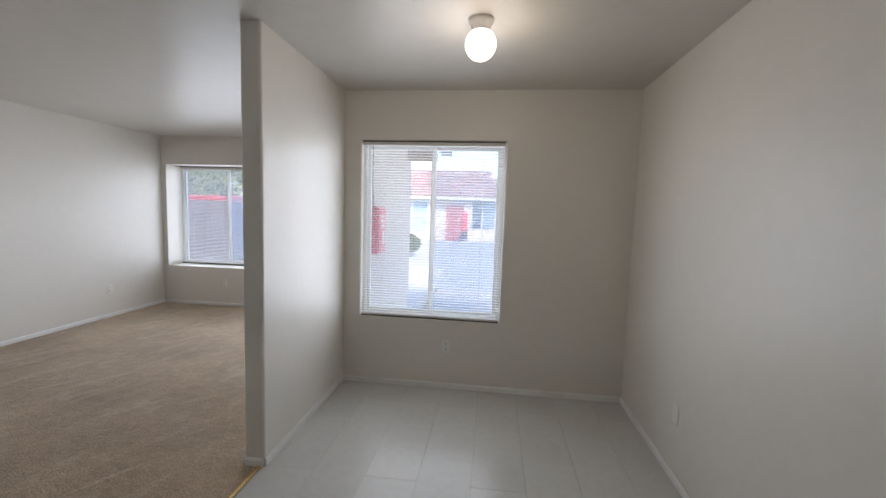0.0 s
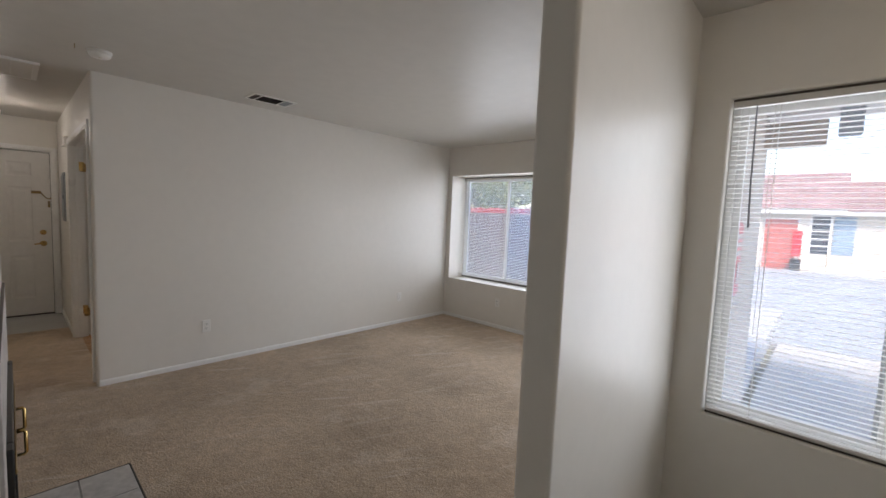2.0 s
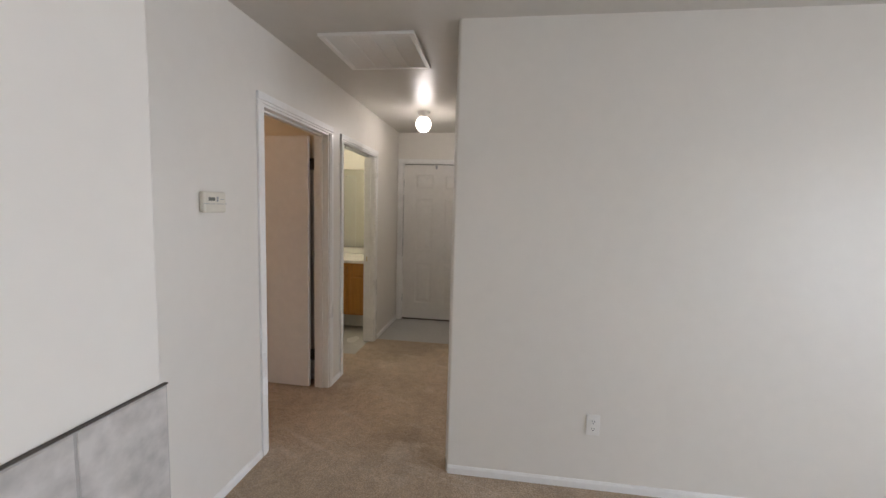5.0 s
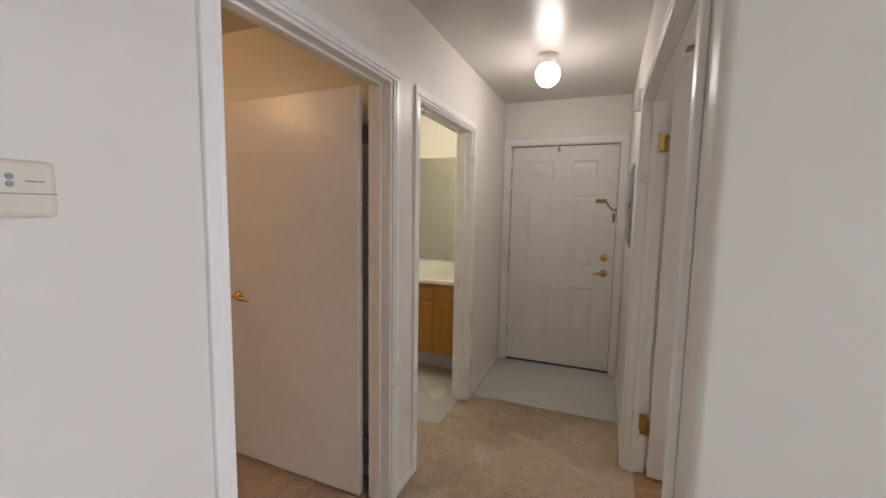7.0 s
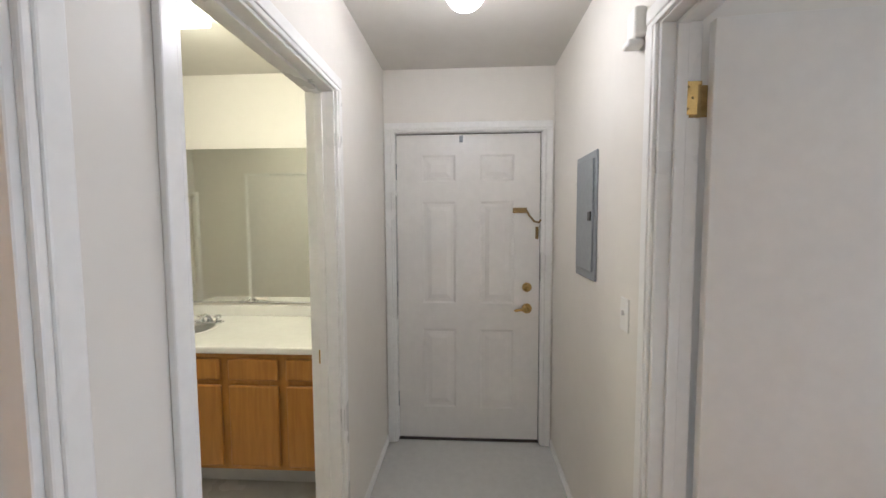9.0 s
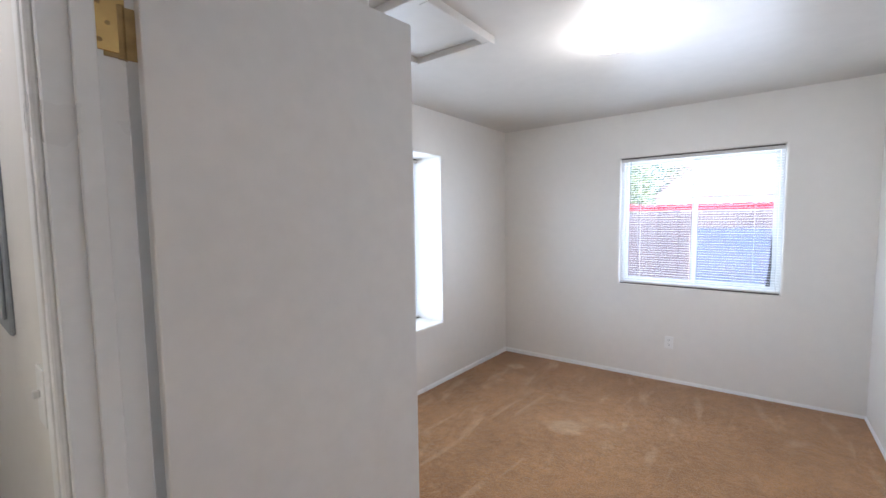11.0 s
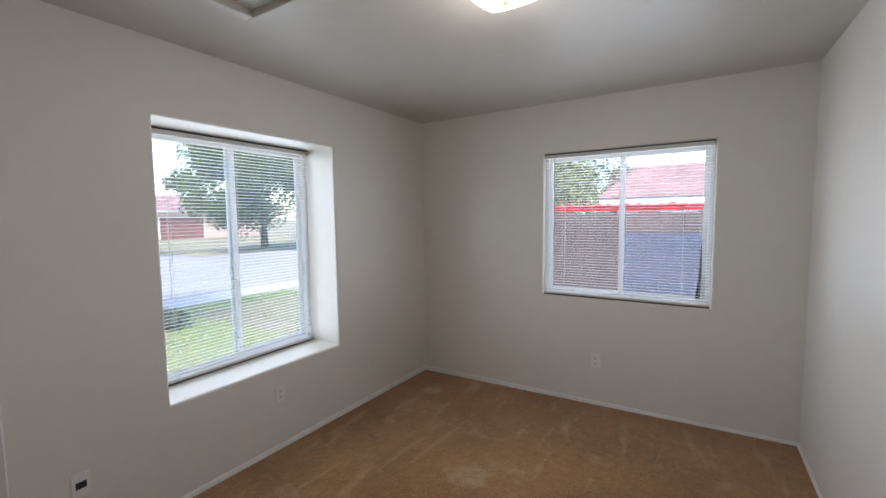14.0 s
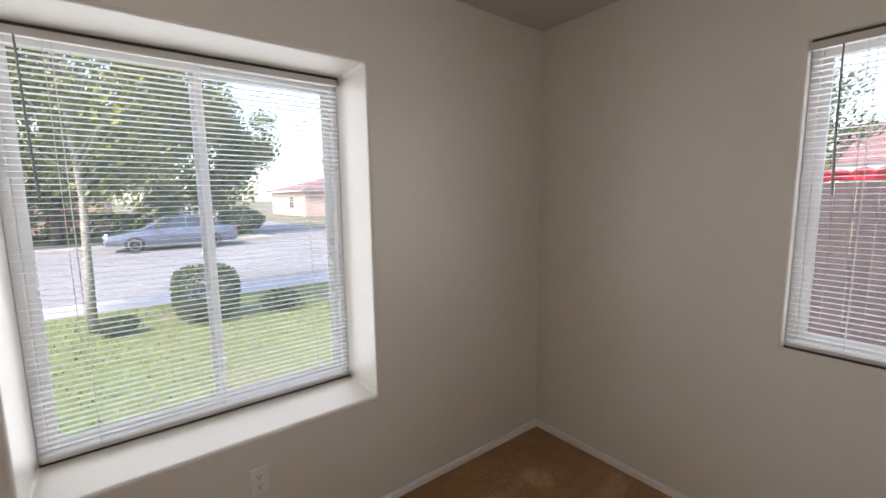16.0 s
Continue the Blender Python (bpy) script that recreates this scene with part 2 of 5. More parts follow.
M_GLOBE = glow("lit opal globe", (1.0, 0.93, 0.84), 0.6)
M_SHADE = glow("lit frosted glass shade", (1.0, 0.96, 0.92), 0.45)
M_TUBE = glow("lit tube cover", (1.0, 0.95, 0.70), 0.4)
M_WARMG = glow("lit warm globe", (1.0, 0.66, 0.33), 0.5)


# ---- mesh helpers ----
def box(bm, x0, x1, y0, y1, z0, z1, bevel=0.0, seg=1):
    r = bmesh.ops.create_cube(bm, size=1.0)
    vs = r["verts"]
    sx, sy, sz = abs(x1 - x0), abs(y1 - y0), abs(z1 - z0)
    for v in vs:
        v.co = Vector(((x0 + x1) / 2 + v.co.x * sx, (y0 + y1) / 2 + v.co.y * sy, (z0 + z1) / 2 + v.co.z * sz))
    if bevel:
        es = {e for v in vs for e in v.link_edges}
        bmesh.ops.bevel(bm, geom=list(es), offset=min(bevel, 0.45 * min(sx, sy, sz)), segments=seg, profile=0.5, affect="EDGES")
    return bm


def boxed(x0, x1, y0, y1, z0, z1, bevel=0.003, seg=1):
    return box(bmesh.new(), x0, x1, y0, y1, z0, z1, bevel, seg)


def lathe(profile, n=24, axis="z", at=(0, 0, 0)):
    """A turned body from (radius, height) pairs."""
    bm = bmesh.new()
    rings = []
    for r, h in profile:
        ring = []
        for i in range(n):
            a = 2 * math.pi * i / n
            c = (r * math.cos(a), r * math.sin(a), h)
            if axis == "y":
                c = (c[0], c[2], c[1])
            elif axis == "x":
                c = (c[2], c[0], c[1])
            ring.append(bm.verts.new(Vector(c) + Vector(at)))
        rings.append(ring)
    for a, b in zip(rings, rings[1:]):
        for i in range(n):
            j = (i + 1) % n
            bm.faces.new((a[i], a[j], b[j], b[i]))
    bm.faces.new(rings[0][::-1])
    bm.faces.new(rings[-1])
    bmesh.ops.recalc_face_normals(bm, faces=bm.faces)
    return bm


def tube(points, r, n=8):
    """A round bar along a chain of points."""
    bm = bmesh.new()
    pts = [Vector(p) for p in points]
    rings = []
    for i, p in enumerate(pts):
        d = (pts[min(i + 1, len(pts) - 1)] - pts[max(i - 1, 0)]).normalized()
        u = d.orthogonal().normalized()
        if rings:
            u = (last - d * last.dot(d)).normalized()
        last = u
        w = d.cross(u)
        rr = r[i] if isinstance(r, (list, tuple)) else r
        rings.append([bm.verts.new(p + rr * (math.cos(a) * u + math.sin(a) * w)) for a in (2 * math.pi * k / n for k in range(n))])
    for a, b in zip(rings, rings[1:]):
        for i in range(n):
            j = (i + 1) % n
            bm.faces.new((a[i], a[j], b[j], b[i]))
    bm.faces.new(rings[0][::-1])
    bm.faces.new(rings[-1])
    bmesh.ops.recalc_face_normals(bm, faces=bm.faces)
    return bm


def joined(*bms):
    out = bmesh.new()
    for b in bms:
        me = bpy.data.meshes.new("tmp")
        b.to_mesh(me)
        out.from_mesh(me)
        bpy.data.meshes.remove(me)
    return out


def part(name, bm, material, parent=None, label="", smooth=False):
    me = bpy.data.meshes.new(name)
    bm.to_mesh(me)
    bm.free()
    me.materials.append(material)
    if smooth:
        for p in me.polygons:
            p.use_smooth = True
    ob = new(name, me)
    if parent:
        ob.parent = parent
    return tagged(ob, label)


def thing(name, m, label, category, group="", kind=""):
    ob = new(name)
    ob.empty_display_size = 0.1
    ob.matrix_world = m
    return tagged(ob, label, category, group, kind)


def structure(name, bm, material, label, category="wall"):
    return tagged(part(name, bm, material), label, category, "", "structure")


def wall_mesh(u0, u1, z0, z1, n0, n1, axis, holes=()):
    """A wall with openings through it. u runs along the wall, n across it; axis 'x' or 'y' is the direction of u."""
    us = sorted({u0, u1, *(h[0] for h in holes), *(h[1] for h in holes)})
    zs = sorted({z0, z1, *(max(z0, h[2]) for h in holes), *(h[3] for h in holes)})
    bm, cache = bmesh.new(), {}

    def v(u, n, z):
        k = (u, n, z)
        if k not in cache:
            cache[k] = bm.verts.new((u, n, z) if axis == "x" else (n, u, z))
        return cache[k]

    def solid(i, j):
        if not (0 <= i < len(us) - 1 and 0 <= j < len(zs) - 1):
            return False
        uc, zc = (us[i] + us[i + 1]) / 2, (zs[j] + zs[j + 1]) / 2
        return not any(h[0] < uc < h[1] and h[2] < zc < h[3] for h in holes)

    for i in range(len(us) - 1):
        for j in range(len(zs) - 1):
            if not solid(i, j):
                continue
            a, b, c, d = us[i], us[i + 1], zs[j], zs[j + 1]
            for n in (n0, n1):
                bm.faces.new((v(a, n, c), v(b, n, c), v(b, n, d), v(a, n, d)))
            for di, dj, q in ((-1, 0, (a, c, a, d)), (1, 0, (b, c, b, d)), (0, -1, (a, c, b, c)), (0, 1, (a, d, b, d))):
                if not solid(i + di, j + dj):
                    bm.faces.new((v(q[0], n0, q[1]), v(q[2], n0, q[3]), v(q[2], n1, q[3]), v(q[0], n1, q[1])))
    bmesh.ops.recalc_face_normals(bm, faces=bm.faces)
    return bm


def wall(name, u0, u1, n0, n1, axis, holes=(), label="off-white painted plaster wall", soft=0.014, z0=-0.08, z1=2.52, material=None):
    ob = structure(name, wall_mesh(u0, u1, z0, z1, n0, n1, axis, holes), material or M_WALL, label)
    if soft:
        b = ob.modifiers.new("round", "BEVEL")
        b.width, b.segments, b.limit_method, b.angle_limit = soft, 3, "ANGLE", radians(50)
        for p in ob.data.polygons:
            p.use_smooth = True
        ob.modifiers.new("flat", "WEIGHTED_NORMAL").keep_sharp = False
    return ob


# ---- shell ----
def settled(x, y):
    """How far the bedroom floor has sunk towards its outer corner."""
    if x > -4.60 or y < 1.886:
        return 0.0
    return -0.028 * min(1, (-4.60 - x) / 3.0) - 0.027 * min(1, (y - 1.885) / 3.93)


wall("wall_dining_north", -1.00, 1.45, 3.65, 3.80, "x", [(-0.793, 0.380, 0.580, 2.042)], "off-white dining wall with a window opening")
wall("wall_dining_east", -2.66, 3.72, 1.372, 1.52, "y")
wall("wall_wing", 2.42, 6.10, -1.055, -0.937, "y", (), "off-white wing wall with a rounded end", 0.016)
wall("wall_living_north", -4.60, -1.00, 5.815, 5.965, "x", [(-4.450, -2.938, 0.562, 2.038), (-2.190, -1.275, -0.2, 2.040)], "off-white living room wall with a window recess and an open doorway")
wall("wall_bay_living", -4.70, -2.70, 5.955, 6.24, "x", [(-4.452, -2.936, 0.560, 2.040)], "deep box recess round the living room window", 0, 0.2, 2.40)
wall("wall_living_west", 1.828, 5.90, -4.635, -4.525, "y", (), "long off-white wall of the living room", 0.02)
wall("wall_bedroom_north", -7.70, -4.58, 5.815, 5.965, "x", [(-6.350, -5.146, 0.848, 2.026)], "off-white bedroom wall with a window opening")
wall("wall_bedroom_west", 1.86, 5.90, -8.02, -7.585, "y", [(3.437, 4.642, 0.533, 2.050)], "off-white bedroom wall with a deep window recess")
wall("wall_bedroom_closet", 1.935, 2.590, -7.60, -6.25, "y", (), "off-white wall of a closet jutting into the bedroom", 0.012)
wall("wall_hall_west", -2.00, 1.90, -7.735, -7.585, "y", [(0.800, 1.776, -0.2, 2.062)], "off-white entry wall round the front door")
wall("wall_hall_north", -7.66, -4.56, 1.830, 1.940, "x", [(-6.185, -4.690, -0.2, 2.050)], "off-white hall wall with a wide doorway", 0.006)
wall("wall_hall_south", -7.66, -3.00, 0.635, 0.750, "x", [(-5.425, -4.522, -0.2, 2.030), (-6.615, -5.697, -0.2, 2.030)], "off-white hall wall with two doorways", 0.004)
wall("wall_chimney", -3.142, -1.45, 0.700, 1.358, "x", [(-2.945, -2.025, 0.0, 0.765)], "off-white chimney breast above the fireplace", 0.012)
wall("wall_kitchen_west", -2.66, 0.80, -1.55, -1.45, "y")
wall("wall_kitchen_south", -1.60, 1.45, -2.75, -2.60, "x")
wall("wall_far_bedroom_west", -3.05, 0.66, -5.66, -5.56, "y", [(-1.25, -0.50, -0.2, 2.03)], "off-white wall with a closet doorway", 0.004)
wall("wall_far_bedroom_south", -5.70, -2.80, -3.15, -3.00, "x")
wall("wall_far_bedroom_east", -3.10, 0.70, -2.95, -2.80, "y")
wall("wall_bath_south", -7.70, -5.60, -1.95, -1.85, "x")
# M_CEIL carries the ceiling's dimness in its colour
structure("ceiling", boxed(-8.03, 1.53, -3.16, 6.25, ZC, ZC + 0.16, 0), M_CEIL, "off-white ceiling with its dimness painted in and a soft sheen", "ceiling")
structure("floor_living", boxed(-4.62, -0.955, 1.30, 5.85, -0.1, 0.0, 0), M_CARPET_L, "beige cut-pile carpet with vacuum streaks", "floor")
structure("floor_entry_pad", boxed(-2.226, -1.058, 5.005, 5.96, -0.05, 0.005, 0.003), M_VINYL, "white vinyl pad inside the open doorway", "floor")
structure("floor_nook", boxed(-4.62, -2.8, 0.69, 1.30, -0.1, 0.0, 0), M_CARPET_L, "beige cut-pile carpet beside the chimney breast", "floor")
structure("floor_hall", boxed(-6.71, -4.62, 0.69, 1.885, -0.1, 0.0, 0), M_CARPET_L, "beige cut-pile carpet with pale streaks", "floor")
bed_floor = boxed(-7.62, -4.60, 1.885, 5.85, -0.1, 0.0, 0)
for v in bed_floor.verts:
    v.co.z += settled(v.co.x, v.co.y)
structure("floor_bedroom", bed_floor, M_CARPET_B, "ochre brown carpet with pale worn streaks", "floor")
structure("floor_far_bedroom", boxed(-6.2, -2.8, -3.1, 0.69, -0.1, 0.0, 0), M_CARPET_L, "beige carpet in warm light", "floor")
structure("floor_bath", boxed(-7.65, -5.60, -1.9, 0.69, -0.1, -0.004, 0), M_VINYL, "pale sheet vinyl", "floor")
structure("floor_entry", boxed(-7.66, -6.71, 0.69, 1.885, -0.1, -0.004, 0), M_VINYL, "pale sheet vinyl before the front door", "floor")
FLOOR_D = structure("floor_dining", boxed(-0.955, 1.42, -2.65, 3.70, -0.1, -0.006, 0), M_SEAM, "pale vinyl tiles with dirty seams", "floor")


# ---- trims ----
def baseboard(name, x0, y0, x1, y1, nx, ny, h=0.046, t=0.011):
    """A skirting board from one floor point to another; (nx, ny) points into the room."""
    d = Vector((x1 - x0, y1 - y0, 0))
    ln = d.length
    bm = bmesh.new()
    prof = [(0, 0), (t, 0), (t, h - 0.012), (t * 0.45, h), (0, h)]
    u, n = d.normalized(), Vector((nx, ny, 0))
    rings = [[bm.verts.new(Vector((x0, y0, 0.001 + settled(x0 + u.x * s + nx * 0.02, y0 + u.y * s + ny * 0.02))) + u * s + n * a + Vector((0, 0, b))) for a, b in prof] for s in (0, ln)]
    for i in range(5):
        j = (i + 1) % 5
        bm.faces.new((rings[0][i], rings[0][j], rings[1][j], rings[1][i]))
    bm.faces.new(rings[0][::-1])
    bm.faces.new(rings[1])
    bmesh.ops.recalc_face_normals(bm, faces=bm.faces)
    return structure(name, bm, M_TRIM, "white painted wooden baseboard", "baseboard")


for k, b in enumerate((
        (-0.937, 3.65, 1.372, 3.65, 0, -1), (1.372, 3.639, 1.372, -2.6, -1, 0), (-0.937, 2.425, -0.937, 3.639, 1, 0),
        (-1.05, 2.42, -0.942, 2.42, 0, -1), (-1.055, 2.425, -1.055, 5.804, -1, 0), (-4.525, 5.815, -2.244, 5.815, 0, -1),
        (-4.525, 1.84, -4.525, 5.804, 1, 0), (-7.585, 5.815, -4.635, 5.815, 0, -1), (-7.585, 2.605, -7.585, 5.804, 1, 0),
        (-4.635, 1.94, -4.635, 5.804, -1, 0), (-7.585, 1.83, -6.26, 1.83, 0, -1),
        (-7.585, 0.75, -6.675, 0.75, 0, 1), (-5.643, 0.75, -5.485, 0.75, 0, 1), (-4.463, 0.75, -3.142, 0.75, 0, 1),
        (-3.142, 0.761, -3.142, 1.345, -1, 0), (-5.56, -3.0, -5.56, -1.31, 1, 0), (-5.56, -0.44, -5.56, 0.63, 1, 0))):
    baseboard("baseboard_%d" % (k + 1), *b)
baseboard("baseboard_closet_end", -7.585, 2.590, -6.25, 2.590, 0, 1)
baseboard("baseboard_closet_side", -6.25, 1.951, -6.25, 2.590, 1, 0)


def casing_set(name, axis, u0, u1, top, n, out, w=0.058, t=0.016):
    """Two side casings and a head round a doorway on one face of a wall, with a stepped moulding."""
    root = thing(name, pose(0, 0, 0), "white painted door casing with a stepped moulding", "trim", "door casings", "structure")

    def strip(nm, a0, a1, z0, z1, inner):
        bm = bmesh.new()
        for s0, s1, th in ((0.0, 0.28, t * 0.8), (0.28, 1.0, t)):
            aa0, aa1, zz0, zz1 = a0, a1, z0, z1
            if inner == "u+":
                aa0, aa1 = a1 - s1 * (a1 - a0), a1 - s0 * (a1 - a0)
            elif inner == "u-":
                aa0, aa1 = a0 + s0 * (a1 - a0), a0 + s1 * (a1 - a0)
            else:
                zz0, zz1 = z0 + s0 * (z1 - z0), z0 + s1 * (z1 - z0)
            n0, n1 = sorted((n, n + out * th))
            if axis == "x":
                box(bm, aa0, aa1, n0, n1, zz0, zz1, 0.004, 2)
            else:
                box(bm, n0, n1, aa0, aa1, zz0, zz1, 0.004, 2)
        part(nm, bm, M_TRIM, root)

    strip("side_casing", u0 - w, u0, 0.002, top, "u+")
    strip("side_casing", u1, u1 + w, 0.002, top, "u-")
    strip("head_casing", u0 - w, u1 + w, top, top + w, "z")
    return root


def jamb_set(name, axis, u0, u1, top, n0, n1, stop_at, t=0.018):
    """The lining of a doorway with its stop bead."""
    root = thing(name, pose(0, 0, 0), "white painted door jamb with a stop bead", "door frame", "door jambs", "structure")

    def b(nm, a0, a1, m0, m1, z0, z1, bv=0.002):
        part(nm, boxed(a0, a1, m0, m1, z0, z1, bv) if axis == "x" else boxed(m0, m1, a0, a1, z0, z1, bv), M_TRIM, root)

    b("jamb_board", u0 - t + 0.001, u0, n0, n1, 0.001, top)
    b("jamb_board", u1, u1 + t - 0.001, n0, n1, 0.001, top)
    b("head_board", u0 - t, u1 + t, n0, n1, top, top + t)
    s0, s1 = stop_at
    b("stop_bead", u0, u0 + 0.011, s0, s1, 0.001, top)
    b("stop_bead", u1 - 0.011, u1, s0, s1, 0.001, top)
    b("stop_bead", u0 + 0.011, u1 - 0.011, s0, s1, top - 0.011, top)
    return root


casing_set("trim_far_bedroom", "x", -5.420, -4.527, 2.025, 0.750, 1)
jamb_set("door_frame_far_bedroom", "x", -5.407, -4.540, 2.012, 0.634, 0.751, (0.675, 0.705))
casing_set("trim_bath", "x", -6.610, -5.702, 2.010, 0.750, 1)
jamb_set("door_frame_bath", "x", -6.597, -5.715, 2.002, 0.634, 0.751, (0.675, 0.705))
casing_set("trim_bedroom", "x", -6.180, -4.695, 2.035, 1.830, -1)
jamb_set("door_frame_bedroom", "x", -6.167, -4.708, 2.030, 1.829, 1.941, (1.868, 1.900))
casing_set("trim_front_door", "y", 0.812, 1.764, 2.047, -7.585, 1, 0.055)
jamb_set("door_frame_front", "y", 0.820, 1.756, 2.042, -7.734, -7.586, (-7.715, -7.700))
casing_set("trim_entry", "x", -2.185, -1.280, 2.035, 5.815, -1)
jamb_set("door_frame_entry", "x", -2.172, -1.293, 2.022, 5.814, 5.966, (5.880, 5.905))
casing_set("trim_closet", "y", -1.245, -0.505, 2.02, -5.560, 1)
jamb_set("door_frame_closet", "y", -1.234, -0.516, 2.012, -5.661, -5.559, (-5.640, -5.615))


# ---- doors ----
def lever(parent, x, y, z, side, reach, name="door_handle"):
    """A lever handle on a face that looks along local y * side; the lever points along local x * reach."""
    rose = part(name, lathe([(0.030, 0), (0.030, 0.004), (0.024, 0.010), (0.012, 0.013), (0.011, 0.040)], 20, "y"), M_BRASS, parent, "polished brass lever handle", True)
    rose.matrix_basis = pose(x, y, z, 0, 0, 0 if side > 0 else 180)
    s = 1 if side > 0 else -1
    pts = [(0, 0.038, 0), (0.02 * reach * s, 0.046, 0.002), (0.06 * reach * s, 0.048, 0.004), (0.10 * reach * s, 0.046, -0.004), (0.115 * reach * s, 0.044, -0.008)]
    part("lever", tube(pts, [0.011, 0.010, 0.009, 0.008, 0.005], 10), M_BRASS, rose, "", True)


def flush_leaf(name, m, w, h, label, handle_side, hinge_mat=None, handles=True, gap=0.004):
    """A plain slab door hinged at local x = 0 that lies along local +x; faces look along local y."""
    d = thing(name, m, label, "door", "", "structure")
    part("leaf", boxed(gap, w, -0.0175, 0.0175, 0.012, h, 0.002), M_DOOR, d)
    for s in (1, -1) if handles else ():
        lever(d, w - 0.065, 0.0175 * s, 0.95, s, -1)
    for z in (0.27, h - 0.21):
        part("hinge", joined(lathe([(0.007, -0.045), (0.007, 0.045)], 10, "z", (-0.004, handle_side * 0.021, z)),
                             boxed(0.0, 0.030, handle_side * 0.0175, handle_side * 0.0200, z - 0.044, z + 0.044, 0.0008),
                             boxed(-0.030, -0.004, handle_side * 0.0175, handle_side * 0.0200, z - 0.044, z + 0.044, 0.0008)), hinge_mat or M_OLDBRASS, d, "tarnished brass hinge")
    return d


flush_leaf("door_1", pose(-5.398, 0.618, 0, 0, 0, -92), 0.89, 2.005, "flat white bedroom door standing open, warm light on it", -1, M_DARK, gap=0.022)
flush_leaf("door_2", pose(-6.146, 1.938, 0, 0, 0, 84.8), 0.638, 2.02, "flat white door leaf standing open into the bedroom", 1, handles=False, gap=0.016)
flush_leaf("door_3", pose(-5.729, 0.610, 0, 0, 0, -86), 0.83, 1.995, "flat white bathroom door standing open", 1)
closet = thing("door_4", pose(-5.622, -0.875, 0), "plain white closet door, closed", "door", "", "structure")
part("leaf", boxed(-0.017, 0.017, -0.350, 0.350, 0.012, 2.005, 0.002), M_DOOR, closet)


def front_door():
    d = thing("door_5", pose(-7.652, 1.288, 0), "white six-panel front door, closed, with brass locks", "door", "", "structure")
    w, h = 0.464, 2.036
    bm = bmesh.new()
    xs = [-w, -0.300, -0.080, 0.080, 0.300, w]
    zs = [0.014, 0.225, 0.760, 0.935, 1.605, 1.735, 1.905, h]
    pan = [(1, 1), (3, 1), (1, 3), (3, 3), (1, 5), (3, 5)]

    def q(a, b, c, e, f, g):
        return bm.faces.new([bm.verts.new((e, y, z)) for y, z in ((a, c), (b, c), (b, f), (a, f))]) if g else None
    for i in range(5):
        for j in range(7):
            a, b, c, f = xs[i], xs[i + 1], zs[j], zs[j + 1]
            if (i, j) in pan:
                # a moulded recess and a raised field
                loops = [(0, 0), (0.014, -0.006), (0.032, -0.006), (0.060, -0.0005)]
                prev = None
                for s, dx in loops:
                    ring = [bm.verts.new((0.022 + dx, y, z)) for y, z in ((a + s, c + s), (b - s, c + s), (b - s, f - s), (a + s, f - s))]
                    if prev:
                        for k in range(4):
                            bm.faces.new((prev[k], prev[(k + 1) % 4], ring[(k + 1) % 4], ring[k]))
                    prev = ring
                bm.faces.new(prev)
            else:
                q(a, b, c, 0.022, f, True)
    box(bm, -0.022, 0.010, -w + 0.001, w - 0.001, 0.014, h, 0)
    for a in (-w, w):
        bm.faces.new([bm.verts.new((x, a, z)) for x, z in ((0.022, 0.014), (0.022, h), (-0.022, h), (-0.022, 0.014))])
    bm.faces.new([bm.verts.new((x, y, h)) for x, y in ((0.022, -w), (0.022, w), (-0.022, w), (-0.022, -w))])
    bmesh.ops.remove_doubles(bm, verts=bm.verts, dist=0.0001)
    bmesh.ops.recalc_face_normals(bm, faces=bm.faces)
    part("leaf", bm, M_DOOR, d)
    dead = part("deadbolt", lathe([(0.031, 0), (0.031, 0.006), (0.024, 0.014), (0.020, 0.016)], 20, "x", (0.022, 0.385, 1.045)), M_BRASS, d, "polished brass deadbolt", True)
    part("thumb_turn", boxed(0.038, 0.052, 0.374, 0.396, 1.041, 1.049, 0.003), M_BRASS, dead)
    rose = part("door_handle", lathe([(0.033, 0), (0.033, 0.006), (0.024, 0.014), (0.012, 0.018), (0.012, 0.048)], 20, "x", (0.022, 0.385, 0.905)), M_BRASS, d, "polished brass lever handle", True)
    part("lever", tube([(0.066, 0.385, 0.905), (0.070, 0.365, 0.907), (0.070, 0.340, 0.905), (0.066, 0.308, 0.899), (0.064, 0.300, 0.896)], [0.012, 0.011, 0.010, 0.009, 0.005], 10), M_BRASS, rose, "", True)
    guard = part("swing_bar_guard", boxed(0.022, 0.036, 0.290, 0.380, 1.528, 1.562, 0.003), M_OLDBRASS, d, "tarnished brass swing bar door guard")
    part("guard_arm", tube([(0.040, 0.375, 1.545), (0.046, 0.395, 1.51), (0.048, 0.425, 1.475), (0.048, 0.452, 1.468), (0.05, 0.475, 1.49), (0.06, 0.482, 1.53)], 0.0065, 8), M_OLDBRASS, guard, "", True)
    part("catch_plate", boxed(0.022, 0.030, 0.436, 0.456, 1.36, 1.44, 0.003), M_OLDBRASS, d, "tarnished brass catch plate")
    part("door_hook", joined(boxed(0.022, 0.026, -0.055, -0.030, 1.985, 2.028, 0.001), tube([(0.026, -0.042, 1.995), (0.038, -0.042, 1.985), (0.040, -0.042, 2.0)], 0.004, 6)), M_STEELG, d, "small grey over-door hook")
    for z in (0.28, 1.03, 1.80):
        part("hinge", lathe([(0.007, -0.05), (0.007, 0.05)], 10, "z", (0.026, -w - 0.006, z)), M_STEELG, d, "grey steel hinge")
